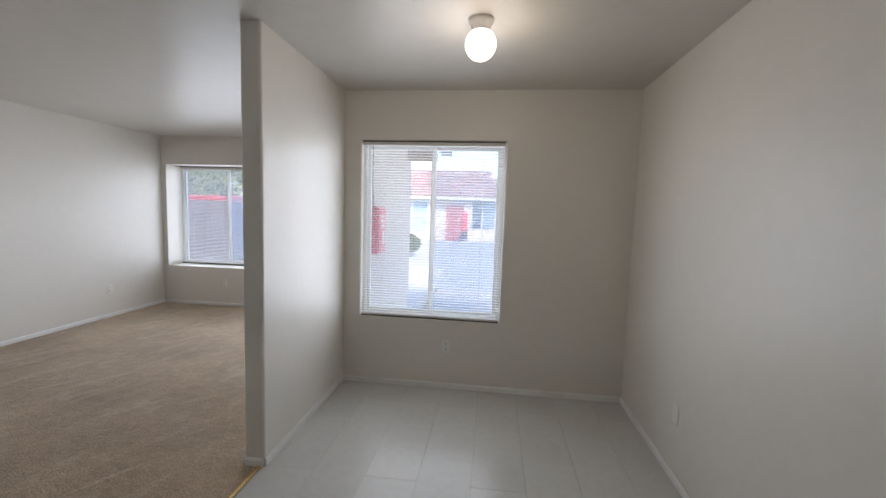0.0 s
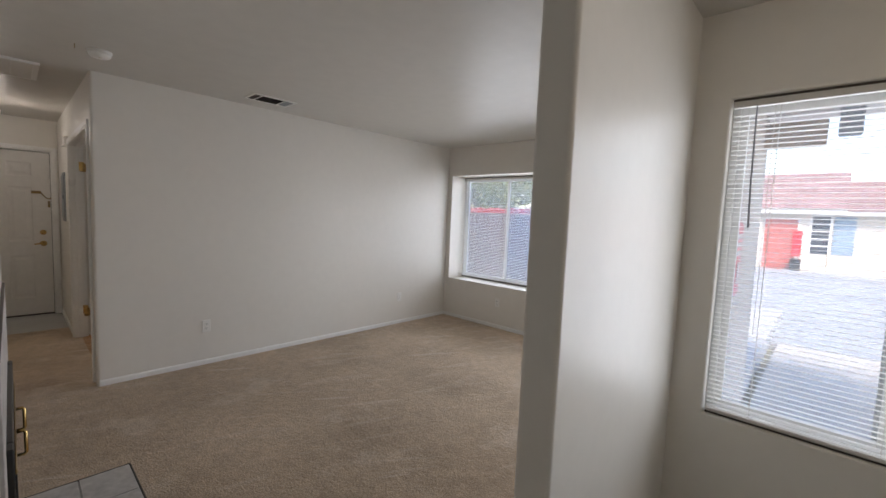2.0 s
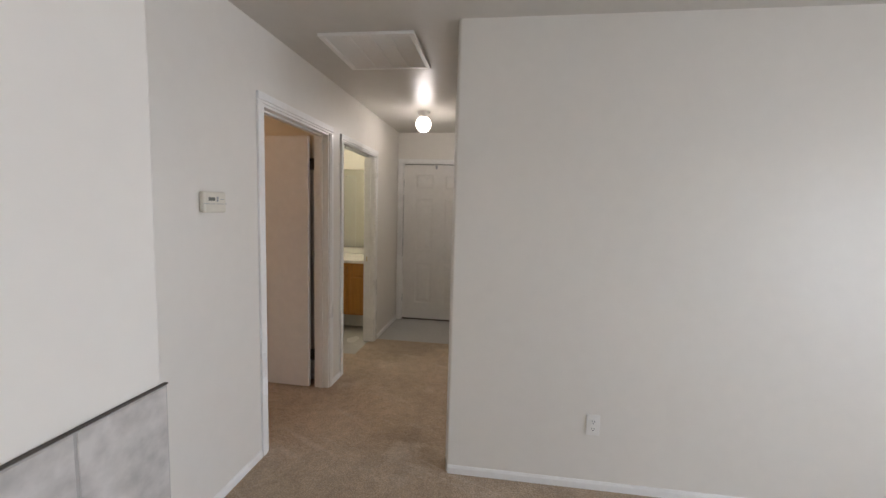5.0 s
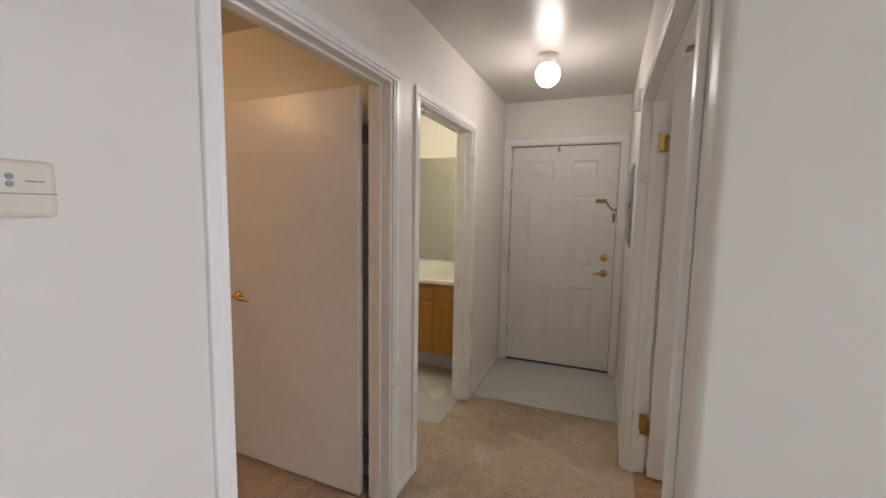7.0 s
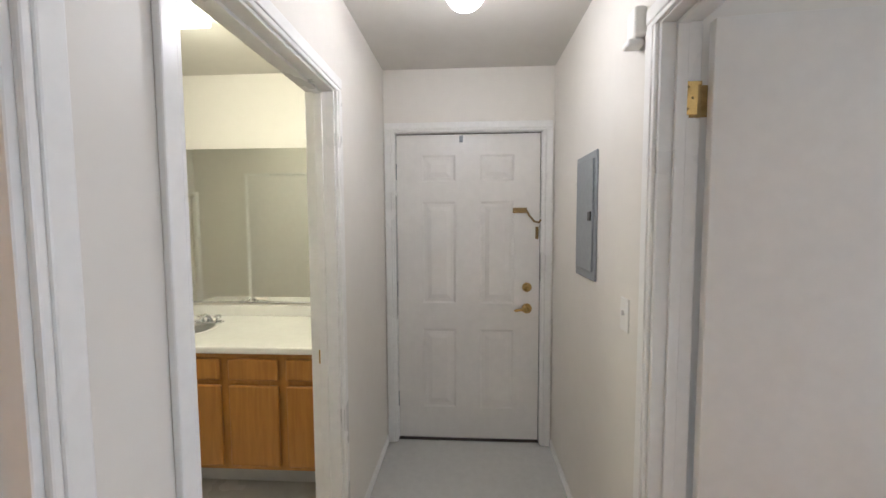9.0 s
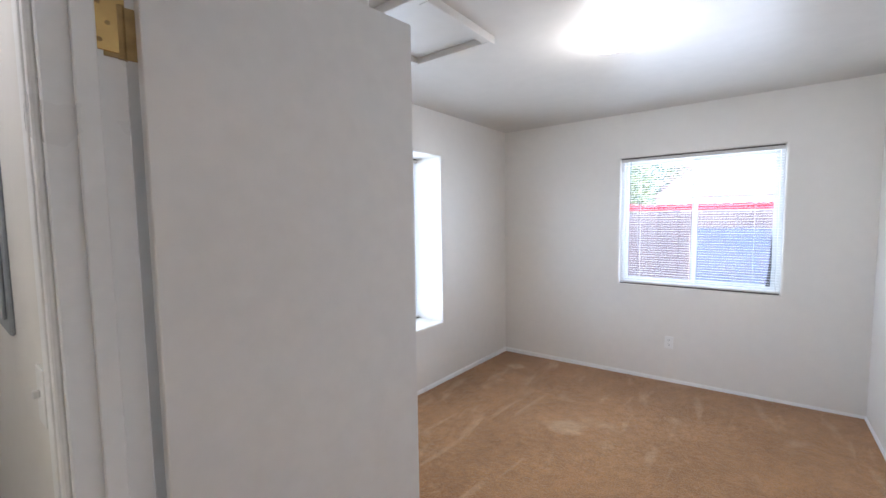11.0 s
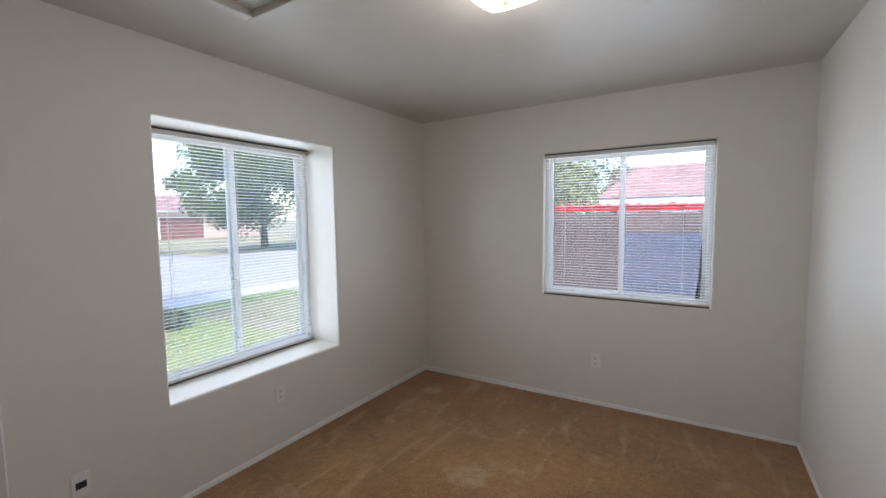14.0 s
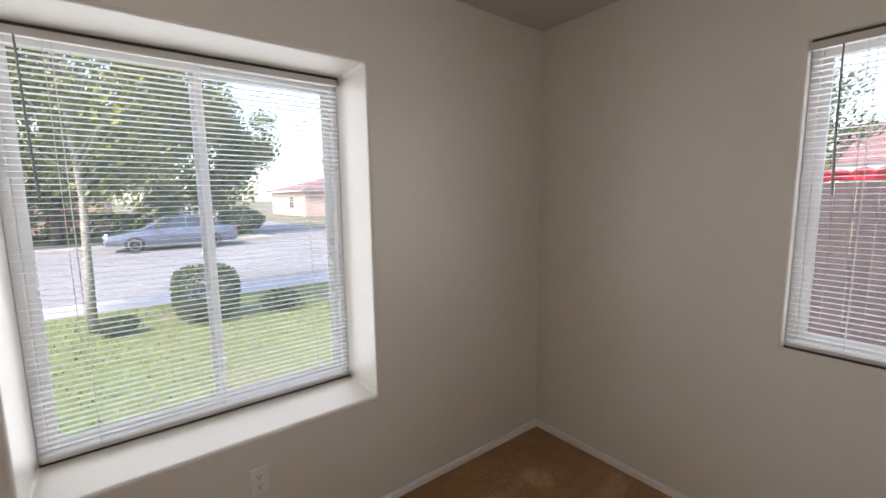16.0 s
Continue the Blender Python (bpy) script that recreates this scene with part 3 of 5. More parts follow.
    # dark filler draws the shade in the gap beside and above the leaf
    part("gap_shade_strip", joined(boxed(-0.02, 0.019, w + 0.0003, w + 0.0035, 0.014, h, 0), boxed(-0.02, 0.019, -w, w, h + 0.0003, h + 0.0055, 0)), M_DARK, d, "dark strip in place of the shaded gap round the leaf")
    part("bottom_sweep", boxed(-0.02, 0.030, -w + 0.002, w - 0.002, 0.0015, 0.0135, 0.001), M_DARK, d, "dark weather strip")
    sill = structure("threshold", boxed(-7.735, -7.622, 0.82, 1.757, -0.003, 0.001, 0), M_DARK, "dark metal threshold under the front door", "trim")
    return d


front_door()
strike = thing("strike_plate", pose(-6.597, 0.700, 0.915), "small brass strike plate on the bathroom jamb", "hardware")
part("plate", boxed(0.0, 0.002, -0.034, -0.006, -0.029, 0.029, 0.0006), M_BRASS, strike)
part("latch_hole", boxed(0.002, 0.003, -0.026, -0.014, -0.012, 0.012, 0), M_SLOT, strike)
ball = thing("ball_catch", pose(-5.45, 1.915, 2.03), "small brass ball catch under the doorway head", "hardware")
part("plate", boxed(-0.028, 0.028, -0.012, 0.012, -0.003, 0.0, 0.0005), M_OLDBRASS, ball)
for z in (0.30, 1.82):
    hp = thing("hinge_leaf", pose(-6.166, 1.920, z), "brass hinge leaf screwed to the jamb", "hardware", "jamb hinges")
    part("plate", boxed(0.0, 0.003, -0.030, 0.022, -0.046, 0.046, 0.0006), M_BRASS, hp)
    for dz in (-0.03, 0, 0.03):
        part("screw", lathe([(0.004, 0.003), (0.0035, 0.004)], 8, "x", (0, -0.015 + 0.012 * (dz == 0), dz)), M_OLDBRASS, hp)


# ---- windows and blinds ----
def window(name, m, w, h, depth, label, screen_side=0, screen_top=1.0, glass=None):
    """A white sliding window: local x along the wall, local y outwards, sill at z = 0."""
    root = thing(name, m, label, "window", "", "structure")
    f = 0.031
    bm = bmesh.new()
    for b in ((0, f, 0, h), (w - f, w, 0, h), (f, w - f, 0, f), (f, w - f, h - f, h)):
        box(bm, b[0], b[1], 0, depth, b[2], b[3], 0.004)
    part("window_frame", bm, M_VFRAME, root)
    s = 0.031
    for k, (a, b, y) in enumerate(((f, w / 2 + 0.022, 0.012), (w / 2 - 0.022, w - f, 0.042))):
        bm = bmesh.new()
        for q in ((a, a + s, f, h - f), (b - s, b, f, h - f), (a + s, b - s, f, f + s), (a + s, b - s, h - f - s, h - f)):
            box(bm, q[0], q[1], y, y + 0.026, q[2], q[3], 0.003)
        sash = part("sash", bm, M_VFRAME, root, "white sliding sash")
        pane = part("pane", boxed(a + s - 0.004, b - s + 0.004, y + 0.011, y + 0.015, f + s - 0.004, h - f - s + 0.004, 0), glass or M_GLASS, sash, "clear glass pane")
        pane.visible_shadow = False
    if screen_side:
        a, b = (w / 2, w - f) if screen_side > 0 else (f, w / 2)
        scr = part("insect_screen", boxed(a + 0.012, b - 0.012, 0.0730, 0.0735, f + 0.012, (h - f) * screen_top - 0.012, 0), M_SCREEN, root, "grey insect screen")
        scr.visible_shadow = False
    return root


def blind(m, w, h, label, slope=-3.0, bent=False):
    """A mini blind, fully let down with open slats; hangs from z = h to 0, local y outwards."""
    root = thing("window_blind", m, label, "blind", "mini blinds")
    part("headrail", boxed(0, w, -0.014, 0.014, h - 0.028, h, 0.002), M_RAIL, root)
    # solid dark strip paints the shadow line above the headrail
    part("headrail_shade_strip", boxed(0, w, -0.010, 0.012, h + 0.0005, h + 0.0105, 0), M_DARK, root, "dark strip in place of the shadow above the headrail")
    part("bottom_rail", boxed(0.003, w - 0.003, -0.012, 0.012, 0.001, 0.018, 0.004), M_RAIL, root)
    # and another paints the shadow line below the bottom rail
    part("rail_shade_strip", boxed(0.0, w, -0.006, 0.010, -0.009, 0.0005, 0), M_DARK, root, "dark strip in place of the shadow under the bottom rail")
    pitch = 0.0214
    n = int((h - 0.05) / pitch)
    me = None
    for k in range(n):
        if me is None:
            bm = bmesh.new()
            top = []
            for u in (-0.0125, -0.0065, 0.0, 0.0065, 0.0125):
                top.append([bm.verts.new((x, u * math.cos(radians(slope)), u * math.sin(radians(slope)) + 0.0017 * (1 - (u / 0.0125) ** 2))) for x in (0.004, w - 0.004)])
            for a, b in zip(top, top[1:]):
                bm.faces.new((a[0], a[1], b[1], b[0]))
            bmesh.ops.solidify(bm, geom=bm.faces[:], thickness=0.0006)
            bmesh.ops.recalc_face_normals(bm, faces=bm.faces)
            first = part("slat", bm, M_SLAT, root)
            me = first.data
            first.location = (0, 0, 0.026)
            continue
        s = new("slat", me)
        s.parent = root
        s.location = (0, 0.0004 * math.sin(k * 1.7), 0.026 + pitch * k)
        s.rotation_euler = (radians(0.8 * math.sin(k * 2.3)), radians(0.05 * math.sin(k * 0.9)), 0)
    for x in (0.12 * w + 0.03, 0.5 * w, 0.88 * w - 0.03):
        part("ladder_cord", joined(*[tube([(x, y, 0.012), (x, y, h - 0.02)], 0.0009, 5) for y in (-0.0128, 0.0128)]), M_CORD, root)
    part("tilt_wand", tube([(0.088, -0.022, h - 0.03), (0.092, -0.026, h - 0.35), (0.098, -0.024, h - 0.03 - 0.53 * min(1, h))], [0.0035, 0.004, 0.005], 6), M_WAND, root, "grey acrylic tilt wand")
    part("lift_cord", tube([(0.152, -0.018, h - 0.03), (0.154, -0.019, h - 0.6), (0.153, -0.018, h * 0.28)], 0.0012, 5), M_CORD, root)
    if bent:
        part("torn_screen_edge", tube([(w - 0.075, 0.05, 0.05), (w - 0.062, 0.05, 0.20), (w - 0.058, 0.05, 0.45)], [0.016, 0.010, 0.003], 6), M_SLOT, root, "loose black edge of the screen")
    return root


window("window_1", pose(-0.793, 3.712, 0.580), 1.173, 1.462, 0.085, "white sliding window in the dining nook", 1)
blind(pose(-0.786, 3.668, 0.590), 1.159, 1.440, "white mini blind with open slats in the dining window")
window("window_2", pose(-4.450, 6.125, 0.562), 1.512, 1.476, 0.09, "white sliding window in a deep living room recess", 1, 0.74)
blind(pose(-4.442, 6.098, 0.572), 1.496, 1.454, "white mini blind with open slats in the living room window", 9, True)
window("window_3", pose(-6.350, 5.868, 0.848), 1.204, 1.178, 0.085, "white sliding window in the bedroom", 1, 0.47, M_GLASS_B)
blind(pose(-6.343, 5.832, 0.857), 1.190, 1.158, "white mini blind with open slats in the bedroom window", -3, True)
window("window_4", pose(-7.905, 3.437, 0.533, 0, 0, 90), 1.205, 1.517, 0.09, "white sliding window in a deep bedroom recess", 0, 1.0, M_GLASS_B)
blind(pose(-7.878, 3.444, 0.543, 0, 0, 90), 1.191, 1.495, "white mini blind with open slats in the bedroom bay")


# ---- fittings ----
def outlet(m, label="white duplex electrical outlet", kind="outlet"):
    """A wall plate on a face that looks along local -y."""
    r = thing("electrical_outlet" if kind == "outlet" else kind, m, label, "outlet" if kind == "outlet" else "switch", "wall plates")
    part("cover_plate", boxed(-0.035, 0.035, -0.006, 0.0, -0.057, 0.057, 0.003, 2), M_PLASTIC, r)
    if kind == "outlet":
        for z in (-0.020, 0.020):
            s = part("socket", lathe([(0.0165, 0), (0.0165, 0.003), (0.015, 0.0035)], 20, "y", (0, -0.0095, z)), M_PLASTIC, r)
            for x in (-0.006, 0.006):
                part("slot", boxed(x - 0.0012, x + 0.0012, -0.0102, -0.0094, z - 0.001, z + 0.007, 0), M_SLOT, s)
            part("ground_hole", boxed(-0.0025, 0.0025, -0.0102, -0.0094, z - 0.010, z - 0.005, 0), M_SLOT, s)
    elif kind == "light_switch":
        part("toggle", boxed(-0.005, 0.005, -0.017, -0.006, -0.002, 0.014, 0.002), M_PLASTIC, r)
    elif kind == "phone_jack":
        part("jack", boxed(-0.020, 0.020, -0.0085, -0.006, -0.016, 0.016, 0.001), M_SLOT, r, "dark jack insert")
    return r


outlet(pose(-0.049, 3.650, 0.363))
outlet(pose(1.372, 2.716, 0.385, 0, 0, -90), "blank white wall plate", "wall_plate")
outlet(pose(-4.525, 2.607, 0.360, 0, 0, 90))
outlet(pose(-4.525, 4.935, 0.360, 0, 0, 90))
outlet(pose(-3.55, 5.815, 0.340))
outlet(pose(-7.585, 4.097, 0.348, 0, 0, 90))
outlet(pose(-5.907, 5.815, 0.341))
outlet(pose(-7.585, 3.048, 0.322, 0, 0, 90), "white wall plate with a dark jack", "phone_jack")
outlet(pose(-2.40, 5.815, 1.17), "white toggle light switch by the doorway", "light_switch")
for z in (0.95, 1.08):
    st = thing("strike_plate", pose(-2.172, 5.850, z), "small brass strike plate on the entry jamb", "hardware", "strike plates")
    part("plate", boxed(0.0, 0.002, -0.015, 0.015, -0.029, 0.029, 0.0006), M_BRASS, st)
outlet(pose(-6.375, 1.830, 1.156), "white toggle light switch", "light_switch")


def globe_light(name, x, y, drop, r, mat, label):
    root = thing(name, pose(x, y, ZC), label, "ceiling light", "ceiling lights")
    part("canopy", lathe([(0.064, 0.0), (0.062, -0.014), (0.050, -0.030), (0.046, -0.052), (0.050, -0.058)], 28), M_PLASTIC, root, "", True)
    prof = [(r * math.sin(a), -0.1185 + r * math.cos(a)) for a in (0.55 + (math.pi - 0.58) * k / 14 for k in range(15))]
    g = part("globe", lathe(prof, 28), mat, root, "lit opal glass globe", True)
    g.visible_shadow = False
    return root


globe_light("ceiling_light", 0.20, 2.48, 0.2, 0.078, M_GLOBE, "small lit opal globe on a white ceiling mount")
globe_light("ceiling_light", -6.49, 1.28, 0.2, 0.078, M_GLOBE, "lit opal globe in the hall")
globe_light("ceiling_light", -4.35, -0.90, 0.2, 0.078, M_WARMG, "warm lit globe in the far bedroom")


def square_light():
    root = thing("ceiling_light", pose(-5.90, 3.97, ZC), "square frosted glass ceiling light, lit", "ceiling light", "ceiling lights")
    bm = bmesh.new()
    n = 8
    vs = [[None] * (n + 1) for _ in range(n + 1)]
    for i in range(n + 1):
        for j in range(n + 1):
            u, v = 2 * i / n - 1, 2 * j / n - 1
            vs[i][j] = bm.verts.new((0.135 * u, 0.135 * v, -0.085 + 0.035 * max(abs(u), abs(v)) ** 2.5 + 0.022 * (u * v) ** 2))
    for i in range(n):
        for j in range(n):
            bm.faces.new((vs[i][j], vs[i + 1][j], vs[i + 1][j + 1], vs[i][j + 1]))
    bmesh.ops.solidify(bm, geom=bm.faces[:], thickness=0.004)
    bmesh.ops.recalc_face_normals(bm, faces=bm.faces)
    g = part("glass_shade", bm, M_SHADE, root, "lit bent frosted glass", True)
    g.visible_shadow = False
    part("mounting_pan", lathe([(0.10, 0.0), (0.10, -0.018), (0.09, -0.024)], 24), M_PLASTIC, root)
    part("finial", lathe([(0.004, -0.07), (0.008, -0.088), (0.010, -0.094), (0.005, -0.102)], 14), M_BRASS, root, "small brass finial", True)


square_light()
bl = thing("ceiling_light", pose(-6.66, -0.02, ZC), "boxy lit bathroom ceiling light", "ceiling light", "ceiling lights")
part("housing", boxed(-0.20, 0.20, -0.14, 0.14, -0.02, 0.0, 0.003), M_PLASTIC, bl)
dif = part("diffuser", boxed(-0.185, 0.185, -0.125, 0.125, -0.060, -0.02, 0.010, 2), M_TUBE, bl, "lit ribbed diffuser")
dif.visible_shadow = False


def ceiling_vent(name, x0, x1, y0, y1, slats, along, dark_back, label, fw=0.022, lean=35, deep=0.018):
    cx, cy = (x0 + x1) / 2, (y0 + y1) / 2
    root = thing(name, pose(cx, cy, ZC), label, "vent", "ceiling grilles")
    a, b = (x1 - x0) / 2, (y1 - y0) / 2
    bm = bmesh.new()
    for q in ((-a, a, -b, -b + fw), (-a, a, b - fw, b), (-a, -a + fw, -b + fw, b - fw), (a - fw, a, -b + fw, b - fw)):
        box(bm, q[0], q[1], q[2], q[3], -deep, -0.0005, 0.002)
    part("frame", bm, M_PLASTIC, root)
    # thin sheet whose colour stands for the duct's darkness
    part("backing", boxed(-a + fw, a - fw, -b + fw, b - fw, -0.0022, -0.0006, 0), dark_back, root, "dark sheet in place of the unlit duct behind the slats")
    span = (a if along == "y" else b) - fw
    for k in range(slats):
        s = -span + (k + 0.5) * 2 * span / slats
        w = 0.9 * span / slats
        sl = boxed(s - w, s + w, -b + fw, b - fw, -0.0006, 0.0006, 0) if along == "y" else boxed(-a + fw, a - fw, s - w, s + w, -0.0006, 0.0006, 0)
        o = part("slat", sl, M_PLASTIC, root)
        if along == "y":
            o.matrix_basis = pose(s, 0, -0.007, 0, lean) @ pose(-s, 0, 0)
        else:
            o.matrix_basis = pose(0, s, -0.007, lean) @ pose(0, -s, 0)
    return root


def supply_register(x0, x1, y0, y1):
    """A stamped three-way register: cross bars, long deflectors, and a shut third."""
    root = thing("ceiling_vent", pose((x0 + x1) / 2, (y0 + y1) / 2, ZC), "white three-way supply register with dark slots", "vent", "ceiling grilles")
    a, b, fw = (x1 - x0) / 2, (y1 - y0) / 2, 0.021
    bm = bmesh.new()
    for q in ((-a, a, -b, -b + fw), (-a, a, b - fw, b), (-a, -a + fw, -b + fw, b - fw), (a - fw, a, -b + fw, b - fw)):
        box(bm, *q, -0.012, -0.0005, 0.003)
    part("frame", bm, M_PLASTIC, root)
    # near-black sheet instead of a duct lost in shade
    part("backing", boxed(-a + fw, a - fw, -b + fw, b - fw, -0.0022, -0.0006, 0), M_SLOT, root, "dark sheet in place of the unlit duct behind the slats")
    c, d = a - fw, b - fw
    e0, e1 = -d + 0.36 * d * 0.9, d - 0.5 * d
    for y in (e0, e1):
        part("divider", boxed(-c, c, y - 0.006, y + 0.006, -0.013, -0.0025, 0.001), M_PLASTIC, root)
    # bars and slats are coloured brown and grey to paint in their shade
    for k in range(5):
        y = -d + (k + 0.5) * (e0 - 0.006 + d) / 5
        part("cross_bar", boxed(-c, c, y - 0.002, y + 0.002, -0.011, -0.0025, 0), M_BAR_SHADE, root, "cross bar darkened for the shade in the slots")
    for lo, hi, lean, mat in ((e0 + 0.006, e1 - 0.006, 68, M_BAR_SHADE), (e1 + 0.006, d, -12, M_STEELG)):
        for k in range(7):
            x = -c + (k + 0.5) * 2 * c / 7
            o = part("slat", boxed(-0.0105, 0.0105, lo, hi, -0.0005, 0.0005, 0), mat, root)
            o.matrix_basis = pose(x, 0, -0.0085 if lean > 0 else -0.006, 0, lean * 0.5 if lean > 0 else lean)
    return root


supply_register(-4.262, -4.036, 2.838, 3.222)
v2 = ceiling_vent("return_air_grille", -5.195, -4.635, 1.02, 1.572, 26, "y", M_STEELG, "large white return air grille over the hall", 0.03, -16)
for y in (-0.10, 0.02, 0.13):
    part("divider", boxed(-0.245, 0.245, y - 0.004, y + 0.004, -0.016, -0.011, 0.001), M_PLASTIC, v2)
sm = thing("smoke_detector", pose(-3.96, 1.825, ZC), "round white smoke detector on the ceiling", "smoke detector")
part("base", lathe([(0.066, 0), (0.066, -0.010), (0.062, -0.012)], 28), M_PLASTIC, sm, "", True)
part("cover", lathe([(0.060, -0.012), (0.060, -0.026), (0.050, -0.038), (0.030, -0.043), (0.012, -0.044)], 28), M_PLASTIC, sm, "", True)
part("test_button", lathe([(0.010, -0.044), (0.009, -0.047)], 14, "z", (0.02, 0.0, 0)), M_CREAM, sm)
scr = thing("ceiling_hook", pose(-3.92, 1.70, ZC), "small brass screw hook in the ceiling", "hook")
part("hook", tube([(0, 0, 0), (0, 0, -0.02), (0.006, 0, -0.03), (0.012, 0, -0.024)], 0.002, 6), M_OLDBRASS, scr)

hatch = thing("attic_hatch", pose(-6.69, 3.32, ZC), "white attic hatch in a raised wooden frame", "hatch")
for q in ((-0.27, 0.27, 0.25, 0.30), (-0.27, 0.27, -0.30, -0.25), (-0.27, -0.22, -0.25, 0.25), (0.22, 0.27, -0.25, 0.25)):
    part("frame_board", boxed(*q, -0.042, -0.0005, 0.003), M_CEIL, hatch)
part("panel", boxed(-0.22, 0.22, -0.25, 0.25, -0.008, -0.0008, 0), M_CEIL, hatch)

th = thing("thermostat", pose(-4.096, 0.750, 1.476), "cream wall thermostat with a small display", "thermostat")
part("body", boxed(-0.073, 0.073, 0.0, 0.030, -0.048, 0.048, 0.010, 3), M_CREAM, th)
part("display", boxed(0.005, 0.048, 0.0295, 0.0310, 0.006, 0.022, 0.0005), M_LCD, th, "grey liquid crystal display")
for z in (0.008, 0.020):
    part("button", lathe([(0.0055, 0.030), (0.005, 0.033)], 12, "y", (-0.010, 0, z)), M_STEELG, th)
part("slot_line", boxed(-0.055, -0.030, 0.0295, 0.0308, 0.012, 0.0145, 0), M_STEELG, th)
part("cover_seam", boxed(-0.072, 0.072, 0.028, 0.0306, -0.0085, -0.0065, 0), M_STEELG, th)

pan = thing("breaker_box", pose(-6.848, 1.830, 1.497), "grey steel breaker panel set in the hall wall", "electrical panel")
part("frame", boxed(-0.150, 0.150, -0.010, 0.0, -0.277, 0.277, 0.003), M_STEELG, pan)
pd = part("door", boxed(-0.122, 0.125, -0.018, -0.010, -0.240, 0.245, 0.003), M_STEELG, pan, "grey hinged steel cover")
part("latch", boxed(0.080, 0.118, -0.024, -0.018, -0.020, 0.020, 0.002), M_BLACK, pd, "black slide latch")
for z in (-0.16, 0.16):
    part("screw", lathe([(0.006, 0.0), (0.005, 0.003)], 10, "y", (-0.137, -0.0135, z)), M_BLACK, pan)

al = thing("door_chime", pose(-6.292, 1.830, 2.075), "white plastic chime box above the switch", "chime")
part("body", boxed(-0.034, 0.034, -0.040, 0.0, -0.042, 0.050, 0.012, 3), M_PLASTIC, al)
part("lower_lip", boxed(-0.028, 0.028, -0.055, -0.004, -0.066, -0.044, 0.008, 2), M_PLASTIC, al)


# ---- fireplace ----
def fireplace():
    root = thing("fireplace", pose(-2.485, 1.358, 0), "fireplace with a grey tile surround and black steel doors", "fireplace")
    part("backing", wall_mesh(-0.657, 0.665, 0.0, 1.074, 0.0005, 0.0075, "x", [(-0.46, 0.46, -0.1, 0.765)]), M_GROUT, root, "dark grout bed")
    g = 0.003

    def tile(x0, x1, z0, z1):
        part("tile", boxed(x0 + g, x1 - g, 0.003, 0.0095, z0 + g, z1 - g, 0.0015), M_STONE, root)
    cols = [-0.657, -0.46, -0.153, 0.153, 0.46, 0.665]
    for a, b in zip(cols, cols[1:]):
        tile(a, b, 0.765, 1.074)
    for z0, z1 in ((0.0, 0.155), (0.155, 0.46), (0.46, 0.765)):
        tile(-0.657, -0.46, z0, z1)
        tile(0.46, 0.665, z0, z1)
    part("edge_trim", boxed(-0.659, 0.667, 0.0005, 0.0105, 1.0745, 1.078, 0.0008), M_DARK, root, "thin dark metal edge trim")
    bm = bmesh.new()
    for q in ((-0.46, -0.405, 0.0, 0.765), (0.405, 0.46, 0.0, 0.765), (-0.405, 0.405, 0.68, 0.765), (-0.405, 0.405, 0.0, 0.06)):
        box(bm, q[0] + 0.001, q[1] - 0.001, -0.02, 0.024, q[2] + 0.001, q[3] - 0.001, 0.003)
    fr = part("door_frame", bm, M_BLACK, root, "black steel door frame")
    part("frame_rail", boxed(-0.405, 0.405, 0.024, 0.029, 0.662, 0.680, 0.002), M_OLDBRASS, fr, "brass strip")
    for a, b, hx in ((-0.402, -0.202, -0.225), (-0.199, -0.001, -0.180), (0.001, 0.199, 0.180), (0.202, 0.402, 0.225)):
        p = part("glass_door", boxed(a, b, 0.004, 0.010, 0.062, 0.678, 0.001), M_BLACK, root, "dark glass bifold panel")
        e = bmesh.new()
        for q in ((a, a + 0.012, 0.062, 0.650), (b - 0.012, b, 0.062, 0.650), (a + 0.012, b - 0.012, 0.635, 0.650), (a + 0.012, b - 0.012, 0.062, 0.078)):
            box(e, *q[:2], 0.010, 0.017, *q[2:], 0.001)
        part("panel_edge", e, M_BLACK, p, "black steel edging")
    for hx in (-0.300, -0.060):
        part("pull_handle", tube([(hx, 0.017, 0.600), (hx, 0.048, 0.600), (hx, 0.052, 0.594), (hx, 0.052, 0.516), (hx, 0.048, 0.510), (hx, 0.017, 0.510)], 0.006, 8), M_BRASS, root, "bright brass bail pull", True)
    part("firebox", wall_mesh(-0.47, 0.47, -0.02, 0.80, -0.45, -0.42, "x"), M_SOOT, root, "sooty firebox back")
    hearth = thing("hearth", pose(-2.485, 1.358, 0), "flush hearth of pale tiles in front of the fireplace", "hearth")
    part("bed", boxed(-0.665, 0.70, 0.012, 0.452, 0.0005, 0.006, 0), M_GROUT, hearth)
    for i in range(5):
        for j in range(2):
            a = -0.665 + i * 0.273
            part("tile", boxed(a + g, a + 0.273 - g, 0.02 + j * 0.216 + g, 0.02 + (j + 1) * 0.216 - g, 0.004, 0.014, 0.002), M_STONE, hearth)
    part("edge_trim", joined(boxed(-0.672, -0.665, 0.012, 0.459, 0.0005, 0.013, 0.001), boxed(-0.665, 0.70, 0.452, 0.459, 0.0005, 0.013, 0.001)), M_DARK, hearth, "dark metal edge")


fireplace()
strip = structure("trim_floor_strip", boxed(-0.972, -0.950, 1.30, 2.412, 0.001, 0.009, 0.004, 2), M_BRASS, "brass transition strip between carpet and vinyl", "trim")


